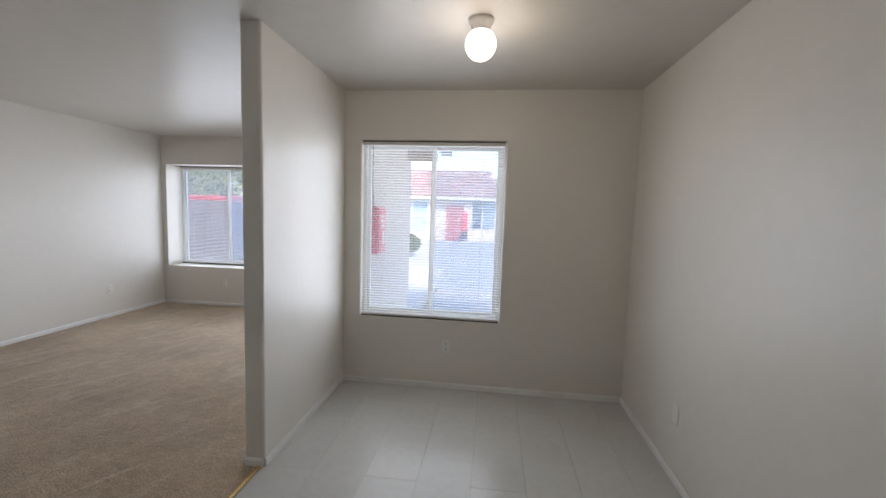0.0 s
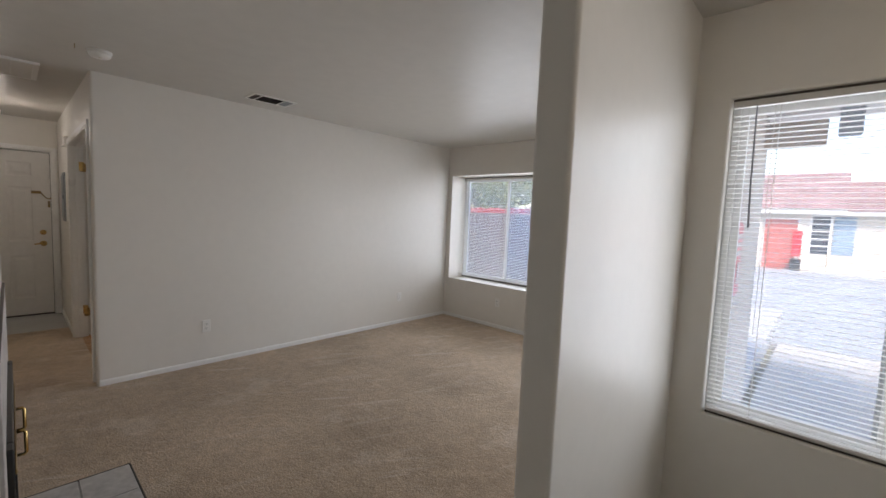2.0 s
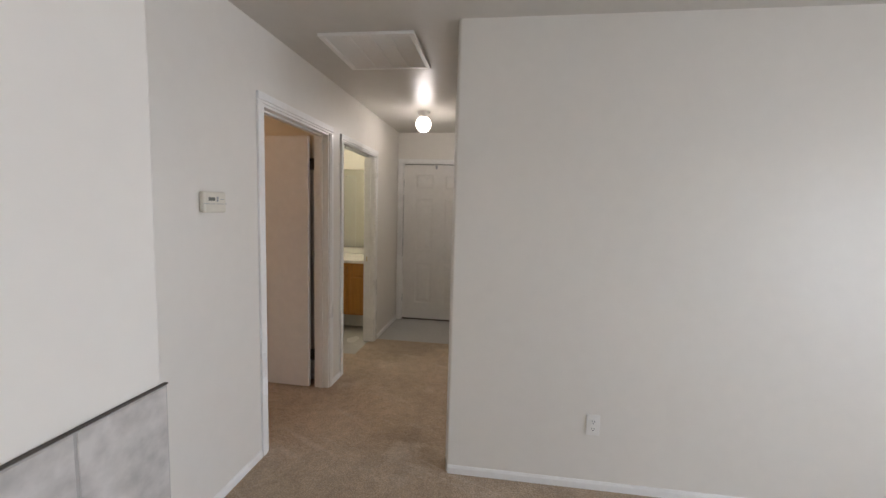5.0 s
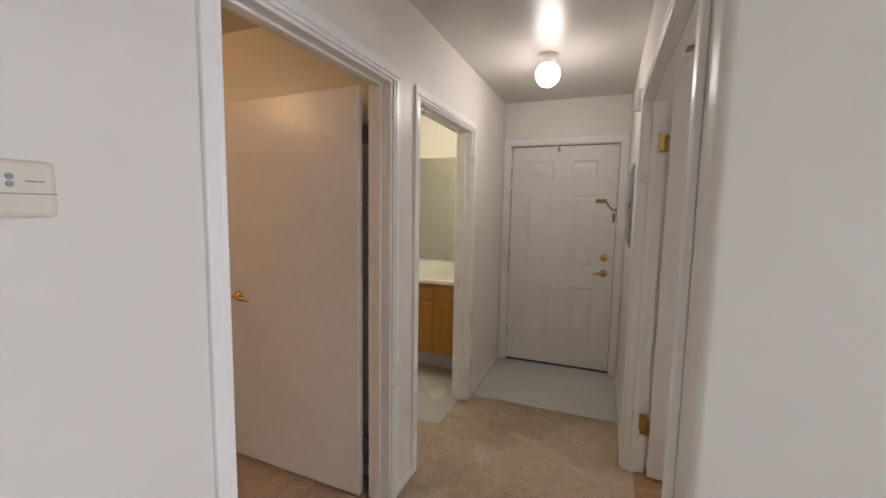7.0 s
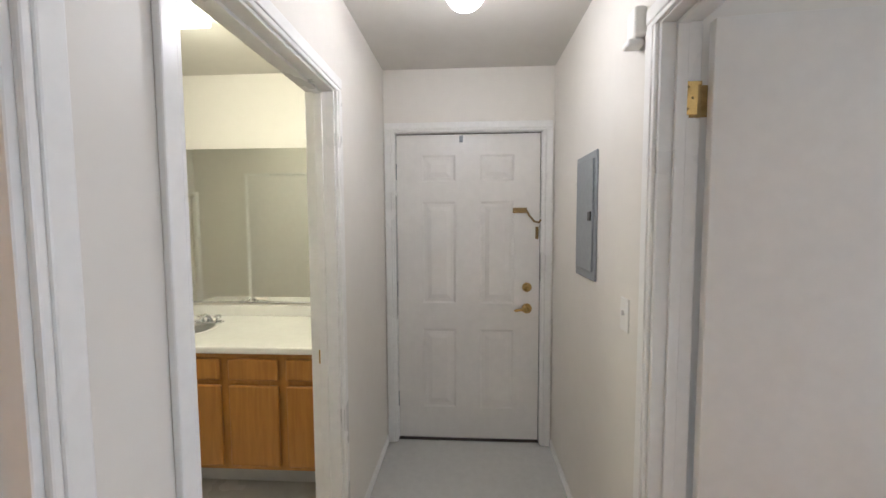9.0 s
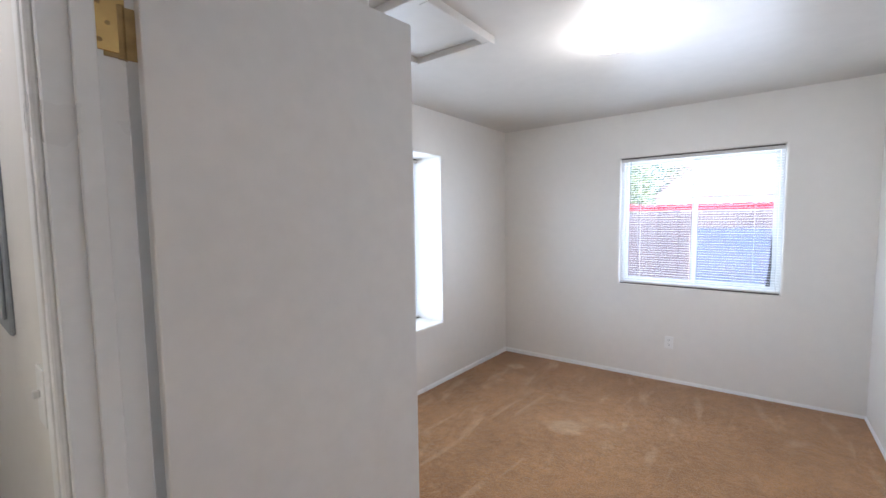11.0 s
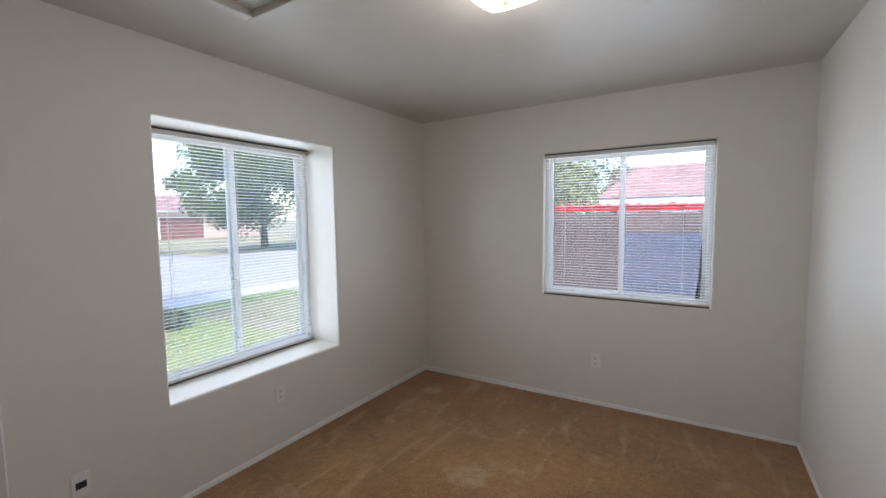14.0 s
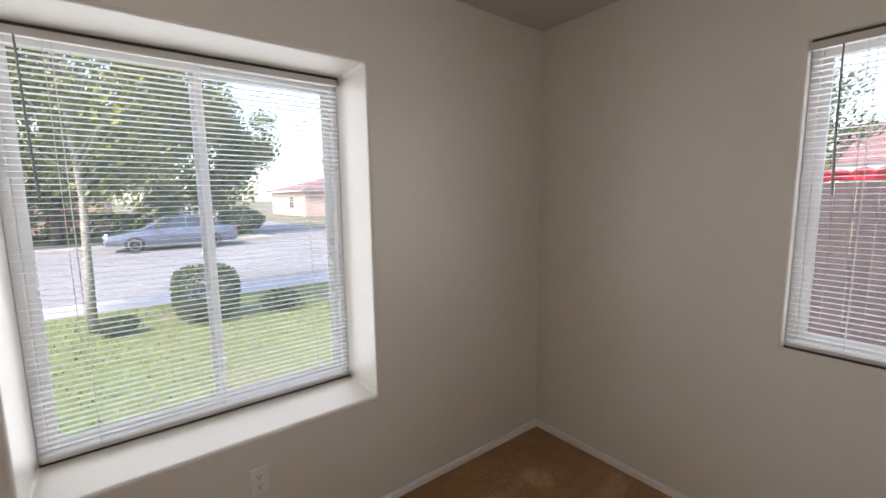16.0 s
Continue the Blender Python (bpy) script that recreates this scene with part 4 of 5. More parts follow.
# ---- bathroom ----
def vanity():
    root = thing("vanity_cabinet", pose(-6.93, -0.15, 0), "honey oak bathroom vanity cabinet with raised doors", "cabinet")
    y0, y1 = -0.70, 0.782
    part("carcass", boxed(-0.60, 0.0, y0, y1, 0.195, 0.812, 0.002), M_OAK, root)
    part("toe_kick", boxed(-0.60, -0.20, y0, y1, 0.001, 0.195, 0), M_VINYL, root, "pale recessed toe kick")
    spans = [(-0.68, -0.126), (-0.084, 0.177), (0.219, 0.479), (0.521, 0.766)]
    for a, b in spans:
        for z0, z1, nm in ((0.676, 0.788, "drawer_front"), (0.222, 0.650, "door")):
            bm = bmesh.new()
            box(bm, 0.0005, 0.022, a, b, z0, z1, 0.010, 3)
            part(nm, bm, M_OAK, root)
    top = thing("bathroom_countertop", pose(-6.93, -0.15, 0.815), "white cultured marble vanity top with a moulded basin", "countertop")
    part("slab", boxed(-0.652, 0.030, y0, y1, 0.0, 0.038, 0.010, 3), M_COUNTER, top)
    part("backsplash", boxed(-0.652, -0.632, y0, y1, 0.038, 0.110, 0.005, 2), M_COUNTER, top)
    part("basin_rim", lathe([(0.10, 0.034), (0.20, 0.0382), (0.215, 0.0398), (0.225, 0.0382)], 32, "z", (-0.30, -0.28, 0)), M_COUNTER, top, "", True)
    tap = thing("faucet", pose(-7.36, -0.31, 0.853), "chrome two-handle bathroom faucet", "faucet")
    part("base_plate", boxed(-0.026, 0.026, -0.080, 0.080, 0.0, 0.014, 0.006, 2), M_CHROME, tap)
    for y in (-0.055, 0.055):
        part("tap_handle", joined(lathe([(0.017, 0.014), (0.015, 0.03), (0.020, 0.048), (0.012, 0.055)], 14, "z", (0, y, 0)), boxed(-0.008, 0.045, y - 0.007, y + 0.007, 0.046, 0.056, 0.003)), M_CHROME, tap, "", True)
    part("spout", tube([(0, 0, 0.01), (0.005, 0, 0.045), (0.045, 0, 0.062), (0.095, 0, 0.052), (0.105, 0, 0.040)], [0.016, 0.014, 0.012, 0.010, 0.009], 12), M_CHROME, tap, "", True)
    mir = thing("mirror", pose(-7.584, -0.15, 0.945), "wide frameless wall mirror above the vanity", "mirror")
    part("glass", boxed(0.0, 0.006, y0, y1, 0.0, 1.015, 0.001), M_MIRROR, mir)
    part("bottom_channel", boxed(0.0, 0.010, y0, y1, -0.006, 0.004, 0.001), M_CHROME, mir)


vanity()
sur = thing("shower_surround", pose(-6.60, -1.85, 0), "cream acrylic shower surround with a white edge", "shower surround")
part("back_panel", boxed(-0.88, 0.92, 0.0, 0.012, 0.0, 1.80, 0.002), M_CREAM, sur)
part("ledge", boxed(-0.88, 0.92, 0.012, 0.045, 1.76, 1.80, 0.008, 2), M_CREAM, sur)
part("edge_post", boxed(0.87, 0.93, 0.012, 0.06, 0.0, 1.82, 0.01, 2), M_PLASTIC, sur, "white edge strip")

# ---- outdoors ----
G = -0.25
M_SOIL = surface("dry soil and thin grass", (0.20, 0.19, 0.12), 0.95, 0.2, (0.3, 6), 0.3, 30)
M_LAWN = surface("mown grass", (0.13, 0.20, 0.045), 0.9, 0.2, (0.5, 14), 0.6, 90, second=(0.20, 0.20, 0.08), dist=0.02)
M_ASPH = surface("grey asphalt", (0.25, 0.254, 0.262), 0.85, 0.08, (0.25, 9), 0.3, 140, dist=0.004)
M_CONC = surface("concrete", (0.42, 0.40, 0.37), 0.85, 0.08, (0.8, 12), 0.2, 90)
M_CONCP = surface("pale concrete", (0.44, 0.445, 0.45), 0.85, 0.05, (0.8, 12), 0.2, 90)
# paler, bluer copy of the asphalt with the outdoor glare in its colour
M_COURT = surface("glare-paled asphalt", (0.32, 0.34, 0.36), 0.85, 0.06, (0.25, 9), 0.2, 140, dist=0.004)
M_STUCCO = surface("cream stucco", (0.62, 0.56, 0.49), 0.9, 0.04, (0.5, 8), 0.4, 60, dist=0.004)
M_STUCCO2 = surface("pink stucco", (0.58, 0.43, 0.36), 0.9, 0.05, (0.5, 8), 0.3, 60)
M_ROOF = surface("red clay roof tile", (0.29, 0.18, 0.175), 0.8, 0.12, (0.9, 7), 0.3, 20)
M_RED = surface("brick red paint", (0.42, 0.105, 0.085), 0.6, 0.06, (1, 14), 0.1, 40)
M_RUST = surface("rust brown paint", (0.22, 0.095, 0.08), 0.6, 0.06, (1, 14), 0.1, 40)
M_REDB = surface("bright red enamel", (0.72, 0.012, 0.022), 0.3, 0.03, bump=0)
M_CAPTILE = surface("bright red cap tile", (0.56, 0.06, 0.055), 0.5, 0.12, (3, 20), 0.1, 40, rand=0.15)
M_FENCE = surface("weathered brown fence board", (0.105, 0.075, 0.066), 0.85, 0.15, (2, 25), 0.3, 60, rand=0.15)
M_BLUEP = surface("slate blue shutter paint", (0.20, 0.28, 0.36), 0.6, 0.05)
M_WHITEP = surface("white exterior paint", (0.75, 0.74, 0.71), 0.6, 0.04)
M_TAN = surface("tan painted timber", (0.45, 0.34, 0.25), 0.7, 0.08)
M_SLATEG = surface("grey painted timber", (0.22, 0.24, 0.28), 0.7, 0.1)
M_SKYGLASS = surface("window glass with pale blue curtain", (0.30, 0.42, 0.50), 0.12, 0.1, bump=0, spec=0.8)
M_DGLASS = surface("dark window glass", (0.04, 0.05, 0.06), 0.06, 0.05, bump=0, spec=0.8)
M_BARK = surface("grey brown bark", (0.14, 0.105, 0.08), 0.95, 0.2, (4, 30), 0.6, 50, dist=0.02)
M_PALEB = surface("pale grey bark", (0.36, 0.33, 0.29), 0.9, 0.12, (6, 40), 0.4, 60)
M_CARP = surface("grey blue car paint", (0.15, 0.175, 0.225), 0.22, 0.02, bump=0, metal=0.4, coat=0.8)
M_CARW = surface("white car paint", (0.72, 0.72, 0.71), 0.25, 0.02, bump=0, coat=0.8)
M_RUBBER = surface("tyre rubber", (0.025, 0.025, 0.025), 0.8, 0.1)
M_ALLOY = surface("alloy wheel", (0.55, 0.55, 0.56), 0.3, 0.05, metal=0.9, bump=0)
M_LAMPR = surface("red tail lamp", (0.5, 0.02, 0.02), 0.2, bump=0)
M_LAMPW = surface("clear headlamp", (0.7, 0.72, 0.74), 0.12, bump=0)


def leafy(name, a, b):
    m = bpy.data.materials.new(name)
    m.use_nodes = True
    N, L = m.node_tree.nodes, m.node_tree.links
    p = N["Principled BSDF"]
    p.inputs["Roughness"].default_value = 0.55
    g, r = N.new("ShaderNodeNewGeometry"), N.new("ShaderNodeValToRGB")
    r.color_ramp.elements[0].color, r.color_ramp.elements[1].color = (*a, 1), (*b, 1)
    L.new(g.outputs["Random Per Island"], r.inputs[0])
    L.new(r.outputs[0], p.inputs["Base Color"])
    return m


M_LEAF1 = leafy("olive and yellow leaves", (0.065, 0.10, 0.022), (0.29, 0.28, 0.06))
M_LEAF2 = leafy("dark green leaves", (0.045, 0.075, 0.022), (0.125, 0.155, 0.05))
M_LEAF3 = leafy("clipped hedge leaves", (0.035, 0.062, 0.020), (0.10, 0.125, 0.045))
M_LEAF5 = leafy("mid green leaves", (0.06, 0.09, 0.022), (0.19, 0.20, 0.045))
M_LEAF4 = leafy("bright green leaves", (0.13, 0.26, 0.03), (0.30, 0.42, 0.07))
M_BLOOM = leafy("crimson bracts", (0.34, 0.03, 0.055), (0.66, 0.11, 0.17))
M_BLADE = leafy("grass blades", (0.15, 0.20, 0.06), (0.30, 0.32, 0.14))


def scatter_leaves(points, size, rng):
    vs, fs = [], []
    for c in points:
        u = Vector((rng.gauss(0, 1), rng.gauss(0, 1), rng.gauss(0, 1))).normalized()
        w = u.orthogonal().normalized()
        v = u.cross(w)
        s = size * rng.uniform(0.6, 1.4)
        k = len(vs)
        vs += [c + w * s, c + v * s * 0.45 + u * s * 0.15, c - w * s, c - v * s * 0.45 + u * s * 0.15]
        fs.append((k, k + 1, k + 2, k + 3))
    me = bpy.data.meshes.new("leaves")
    me.from_pydata([tuple(p) for p in vs], [], fs)
    return me


def tree(x, y, base, trunk_h, crown_r, crown_h, leaves, size, mat, label, seed, trunk_r=0.12, bark=None):
    rng = random.Random(seed)
    root = thing("tree", pose(x, y, base), label, "tree", "trees")
    top = trunk_h + crown_h * 0.55
    lean = rng.uniform(-0.15, 0.15)
    spine = [(0, 0, 0), (lean * 0.3, 0.03, trunk_h * 0.5), (lean, 0.06, trunk_h), (lean * 1.3, -0.05, top)]
    bms = [tube(spine, [trunk_r * 1.25, trunk_r, trunk_r * 0.8, trunk_r * 0.25], 8)]
    clumps = []
    for k in range(11):
        a = k * 2.4 + rng.uniform(-0.3, 0.3)
        h = trunk_h + crown_h * rng.uniform(0.05, 0.9)
        rr = crown_r * (0.45 + 0.35 * rng.random()) * math.sin(math.pi * min(0.93, max(0.2, (h - trunk_h) / crown_h)))
        tip = Vector((math.cos(a) * rr, math.sin(a) * rr, h))
        st = Vector((lean, 0.05, min(h - 0.1, trunk_h + 0.35 * (h - trunk_h))))
        bms.append(tube([st, st.lerp(tip, 0.5) + Vector((0, 0, 0.12)), tip], [trunk_r * 0.4, trunk_r * 0.25, trunk_r * 0.08], 6))
        clumps.append((tip, crown_r * rng.uniform(0.36, 0.6)))
        for _ in range(2):
            b = a + rng.uniform(-0.8, 0.8)
            clumps.append((tip + Vector((math.cos(b) * crown_r * 0.32, math.sin(b) * crown_r * 0.32, rng.uniform(-0.15, 0.2) * crown_h)), crown_r * rng.uniform(0.2, 0.38)))
    clumps.append((Vector((lean, 0, trunk_h + crown_h * 0.85)), crown_r * 0.5))
    part("trunk", joined(*bms), bark or M_BARK, root, "", True)
    pts = []
    tot = sum(r * r for _, r in clumps)
    for c, r in clumps:
        for _ in range(int(leaves * r * r / tot)):
            d = Vector((rng.gauss(0, 1), rng.gauss(0, 1), rng.gauss(0, 0.8))).normalized() * r * rng.random() ** 0.45
            pts.append(c + d)
    me = scatter_leaves(pts, size, rng)
    me.materials.append(mat)
    cr = new("crown", me)
    cr.parent = root
    return root


def bush(x, y, base, rx, ry, h, leaves, size, label, seed, square=True, mat=None):
    rng = random.Random(seed)
    root = thing("bush", pose(x, y, base), label, "bush", "bushes")
    part("stem", joined(*[tube([(0, 0, 0), (rx * 0.4 * math.cos(a), ry * 0.4 * math.sin(a), h * 0.6)], [0.03, 0.012], 6) for a in (0.3, 2.2, 4.4)]), M_BARK, root)
    pts = []
    p = 3.2 if square else 2.0
    for _ in range(leaves):
        while True:
            v = Vector((rng.uniform(-1, 1), rng.uniform(-1, 1), rng.uniform(-1, 1)))
            q = abs(v.x) ** p + abs(v.y) ** p + abs(v.z) ** p
            if 0.35 < q < 1.0 + rng.uniform(-0.06, 0.06):
                break
        pts.append(Vector((v.x * rx, v.y * ry, h * 0.53 + v.z * h * 0.49)))
    me = scatter_leaves(pts, size, rng)
    me.materials.append(mat or M_LEAF3)
    cr = new("crown", me)
    cr.parent = root


structure("ground", boxed(-400, 400, -400, 400, -1.0, G - 0.12, 0), M_SOIL, "dry ground reaching the horizon", "ground")
structure("lawn", boxed(-14.05, -7.90, -30, 8.9, -0.9, G, 0), M_LAWN, "front lawn of mown patchy grass", "lawn")
structure("pavement", boxed(-15.0, -14.06, -60, 60, -0.9, G + 0.012, 0.01), M_CONCP, "pale concrete pavement with a kerb edge", "pavement")
structure("road", boxed(-26.2, -15.01, -120, 120, -0.9, G - 0.10, 0), M_ASPH, "grey asphalt street", "road")
structure("road_side", boxed(-90, -26.21, 9.2, 13.2, -0.9, G - 0.103, 0), M_ASPH, "side street running away between houses", "road")
structure("pavement_far", boxed(-27.4, -26.21, -60, 9.1, -0.9, G + 0.01, 0.01), M_CONC, "far concrete pavement", "pavement")
structure("lawn_far", boxed(-60, -27.41, -30, 9.1, -0.9, G - 0.02, 0), M_LAWN, "far strip of grass and dirt", "lawn")
structure("court", boxed(-7.5, 60, 9.4, 24.8, -0.9, G - 0.02, 0), M_COURT, "asphalt parking court", "road")
structure("court_walk", boxed(-0.85, 30, 3.85, 9.39, -0.9, G - 0.01, 0), M_CONC, "concrete walk beside the building", "pavement")
structure("porch_slab", boxed(-3.3, -0.95, 5.97, 11.6, -0.9, G + 0.16, 0.01), M_CONCP, "pale concrete porch slab", "pavement")
structure("side_yard", boxed(-13.3, -3.31, 6.3, 9.0, -0.9, G + 0.004, 0), M_SOIL, "bare side yard before the fence", "ground")

rng = random.Random(5)
vs, fs = [], []
for _ in range(9000):
    x, y = rng.uniform(-13.9, -8.1), rng.uniform(1.0, 8.8)
    if noise.noise((x * 0.7, y * 0.7, 3)) < -0.22:
        continue
    a, h, w = rng.uniform(0, 6.28), rng.uniform(0.03, 0.075), rng.uniform(0.006, 0.012)
    k = len(vs)
    lx, ly = rng.gauss(0, 0.025), rng.gauss(0, 0.025)
    vs += [(x - w * math.cos(a), y - w * math.sin(a), G - 0.002), (x + w * math.cos(a), y + w * math.sin(a), G - 0.002), (x + lx, y + ly, G + h)]
    fs.append((k, k + 1, k + 2))
me = bpy.data.meshes.new("grass")
me.from_pydata(vs, [], fs)
me.materials.append(M_BLADE)
tagged(new("grass", me), "short patchy grass blades on the lawn", "grass", "", "stuff")


def roof_tiles(root, x0, x1, y0, y1, z0, z1, over=0.5, courses=16, name="roof", gable=False, right_gable=False, hip=None):
    """A hipped or gabled roof in stepped courses of barrel tiles."""
    bm = bmesh.new()
    x0, x1, y0, y1 = x0 - over, x1 + over, y0 - over, y1 + over
    half = (y1 - y0) / 2 if gable else min(x1 - x0, y1 - y0) / 2
    hx = 0.0 if gable else (hip or half)
    hr = 0.0 if gable or right_gable else half
    for k in range(courses):
        a, b = k / courses, (k + 1.25) / courses
        b = min(b, 1.0)
        za, zb = z0 + (z1 - z0) * a, z0 + (z1 - z0) * b
        ra = [(x0 + hx * a, y0 + half * a), (x1 - hr * a, y0 + half * a), (x1 - hr * a, y1 - half * a), (x0 + hx * a, y1 - half * a)]
        rb = [(x0 + hx * b, y0 + half * b), (x1 - hr * b, y0 + half * b), (x1 - hr * b, y1 - half * b), (x0 + hx * b, y1 - half * b)]
        lo = [bm.verts.new((*p, za)) for p in ra]
        li = [bm.verts.new((*p, za + 0.06)) for p in ra]
        hi = [bm.verts.new((*p, zb + 0.005)) for p in rb]
        for i in range(4):
            j = (i + 1) % 4
            bm.faces.new((lo[i], lo[j], li[j], li[i]))
            bm.faces.new((li[i], li[j], hi[j], hi[i]))
    return part(name, bm, M_ROOF, root, "red clay tile roof in courses")


def house(x0, x1, y0, y1, eave, ridge, wall_mat, label, courses=16, gable=False, right_gable=False, hip=None):
    cx, cy = (x0 + x1) / 2, (y0 + y1) / 2
    root = thing("house", pose(cx, cy, G - 0.12), label, "house", "houses")
    a, b, h = (x1 - x0) / 2, (y1 - y0) / 2, eave - G + 0.12
    part("wall", boxed(-a, a, -b, b, 0, h, 0.02), wall_mat, root)
    part("fascia", boxed(-a - 0.45, a + 0.45, -b - 0.45, b + 0.45, h - 0.16, h + 0.02, 0.01), M_WHITEP, root, "white eave fascia")
    roof_tiles(root, -a, a, -b, b, h + 0.02, ridge - G + 0.12, 0.5, courses, "roof", gable, right_gable, hip)
    return root, a, b, h


def opening(root, kind, axis, u0, u1, n, out, z0, z1, mat, label, rows=0, cols=0):
    """A window or door on a house wall, in the house's own axes: frame, leaf, glazing bars or garage panels."""
    def b(a0, a1, m0, m1, c0, c1, bv=0.004):
        m0, m1 = sorted((m0, m1))
        return boxed(a0, a1, m0, m1, c0, c1, bv) if axis == "x" else boxed(m0, m1, a0, a1, c0, c1, bv)
    f = 0.07
    fr = part(kind, joined(b(u0 - f, u0, n, n + out * 0.05, z0, z1 + f), b(u1, u1 + f, n, n + out * 0.05, z0, z1 + f), b(u0, u1, n, n + out * 0.05, z1, z1 + f)), M_WHITEP, root, label)
    part("pane" if kind == "window" else "leaf", b(u0, u1, n + out * 0.004, n + out * 0.02, z0, z1, 0), mat, fr)
    for k in range(1, rows):
        z = z0 + (z1 - z0) * k / rows
        part("rail", b(u0, u1, n + out * 0.02, n + out * 0.03, z - 0.02, z + 0.02), mat if kind != "window" else M_WHITEP, fr)
    for k in range(1, cols):
        u = u0 + (u1 - u0) * k / cols
        part("bar", b(u - 0.02, u + 0.02, n + out * 0.02, n + out * 0.032, z0, z1), mat if kind != "window" else M_WHITEP, fr)
    return fr


# the row of homes across the court
r, a, b, h = house(-9.0, -0.42, 25.0, 31.0, 2.36, 4.22, M_STUCCO, "cream stucco home across the court with a red tile roof", 16, True)
C = 4.71
opening(r, "window", "x", -4.62 + C, -3.70 + C, -b, -1, 0.60, 2.44, M_SKYGLASS, "white framed window", 2, 2)
opening(r, "door", "x", -2.57 + C, -1.44 + C, -b, -1, 0.02, 2.30, M_RED, "brick red front door", 4, 2)
opening(r, "window", "x", -0.98 + C, -0.42 + C, -b, -1, 0.88, 2.46, M_DGLASS, "white framed window", 5, 1)
part("shutter", boxed(-5.02 + C, -4.70 + C, -b - 0.04, -b - 0.002, 0.60, 2.44, 0.004), M_BLUEP, r, "slate blue shutter")
part("notice_board", boxed(-1.56 + C, -1.26 + C, -b - 0.10, -b - 0.002, 0.72, 1.82, 0.01), M_REDB, r, "bright red notice board")
part("bin", boxed(-1.58 + C, -1.22 + C, -b - 0.40, -b - 0.12, 0.0, 0.62, 0.03, 2), M_BLACK, r, "black bin by the door")
r, a, b, h = house(-0.41, 16.0, 25.2, 31.0, 2.30, 3.78, M_STUCCO, "long cream stucco wing with red garage doors", 16, True)
C = -7.795
part("shutter", boxed(-0.30 + C, 0.36 + C, -b - 0.04, -b - 0.002, 0.88, 2.46, 0.004), M_BLUEP, r, "slate blue shutter")
opening(r, "vent_box", "x", 1.45 + C, 1.85 + C, -b, -1, 1.20, 1.75, M_BLUEP, "small blue wall cabinet", 0, 0)
for u in (2.60, 6.6, 10.6):
    opening(r, "garage_door", "x", u + C, u + 3.0 + C, -b, -1, 0.02, 2.05, M_RED, "red sectional garage door", 5, 4)
# the house behind the fence
r, a, b, h = house(-7.05, -4.0, 14.35, 17.3, 1.93, 2.88, M_STUCCO2, "pink stucco house behind the fence with a red tile roof", 14, False, True, 0.8)
opening(r, "window", "x", -0.6, 0.5, -b, -1, 0.9, 1.9, M_DGLASS, "white framed window", 2, 2)
# homes over the street
r, a, b, h = house(-60.0, -48.0, 18.4, 31.0, 2.4, 4.3, M_STUCCO2, "pink house at the corner with a rust brown garage door")
opening(r, "garage_door", "y", -b + 2.4, -b + 6.4, a, 1, 0.02, 2.1, M_RUST, "rust brown sectional garage door", 5, 4)
opening(r, "window", "x", a - 5.0, a - 3.6, -b, -1, 0.9, 2.1, M_DGLASS, "white framed window", 2, 2)
r, a, b, h = house(-43.0, -33.5, -9.0, 3.0, 2.6, 4.8, M_STUCCO2, "pink stucco house beyond the street trees")
opening(r, "window", "y", 1.0, 2.6, a, 1, 0.9, 2.1, M_DGLASS, "white framed window", 2, 3)
opening(r, "window", "y", -3.2, -1.6, a, 1, 0.9, 2.1, M_DGLASS, "white framed window", 2, 3)
opening(r, "door", "y", 3.6, 4.5, a, 1, 0.02, 2.1, M_RED, "red front door", 3, 2)

# the outside of the living room wall seen from the dining window
structure("wall_outer_stucco", boxed(-0.936, -0.90, 3.815, 6.20, -0.6, 2.9, 0.004), M_STUCCO, "cream stucco on the outside of the living room", "wall")
cab = thing("extinguisher_cabinet", pose(-0.90, 4.355, 1.04), "bright red fire extinguisher cabinet on the stucco wall", "cabinet")
part("case", boxed(0.0, 0.085, -0.145, 0.145, 0.0, 0.47, 0.010, 2), M_REDB, cab)
door = part("door_panel", boxed(0.085, 0.094, -0.128, 0.128, 0.02, 0.45, 0.004), M_REDB, cab)
part("glass_strip", boxed(0.094, 0.097, 0.02, 0.085, 0.09, 0.22, 0.001), M_WHITEP, door, "pale break-glass strip")
for z in (0.26, 0.31, 0.36):
    part("lettering_bar", boxed(0.094, 0.0965, -0.07, 0.085, z, z + 0.03, 0), M_WHITEP, door, "white lettering bar")
eave = thing("porch_eave", pose(-0.90, 6.0, 2.17), "tan timber porch eave on the stucco wall", "eave")
part("beam", boxed(-0.02, 0.40, -0.07, 0.07, 0.0, 0.20, 0.006), M_TAN, eave)
part("rafter_tail", boxed(0.46, 0.60, -0.12, 0.02, 0.06, 0.32, 0.01), M_SLATEG, eave, "grey rafter tail")
part("soffit", boxed(-0.05, 0.62, -0.12, 0.35, 0.32, 0.36, 0.004), M_TAN, eave)


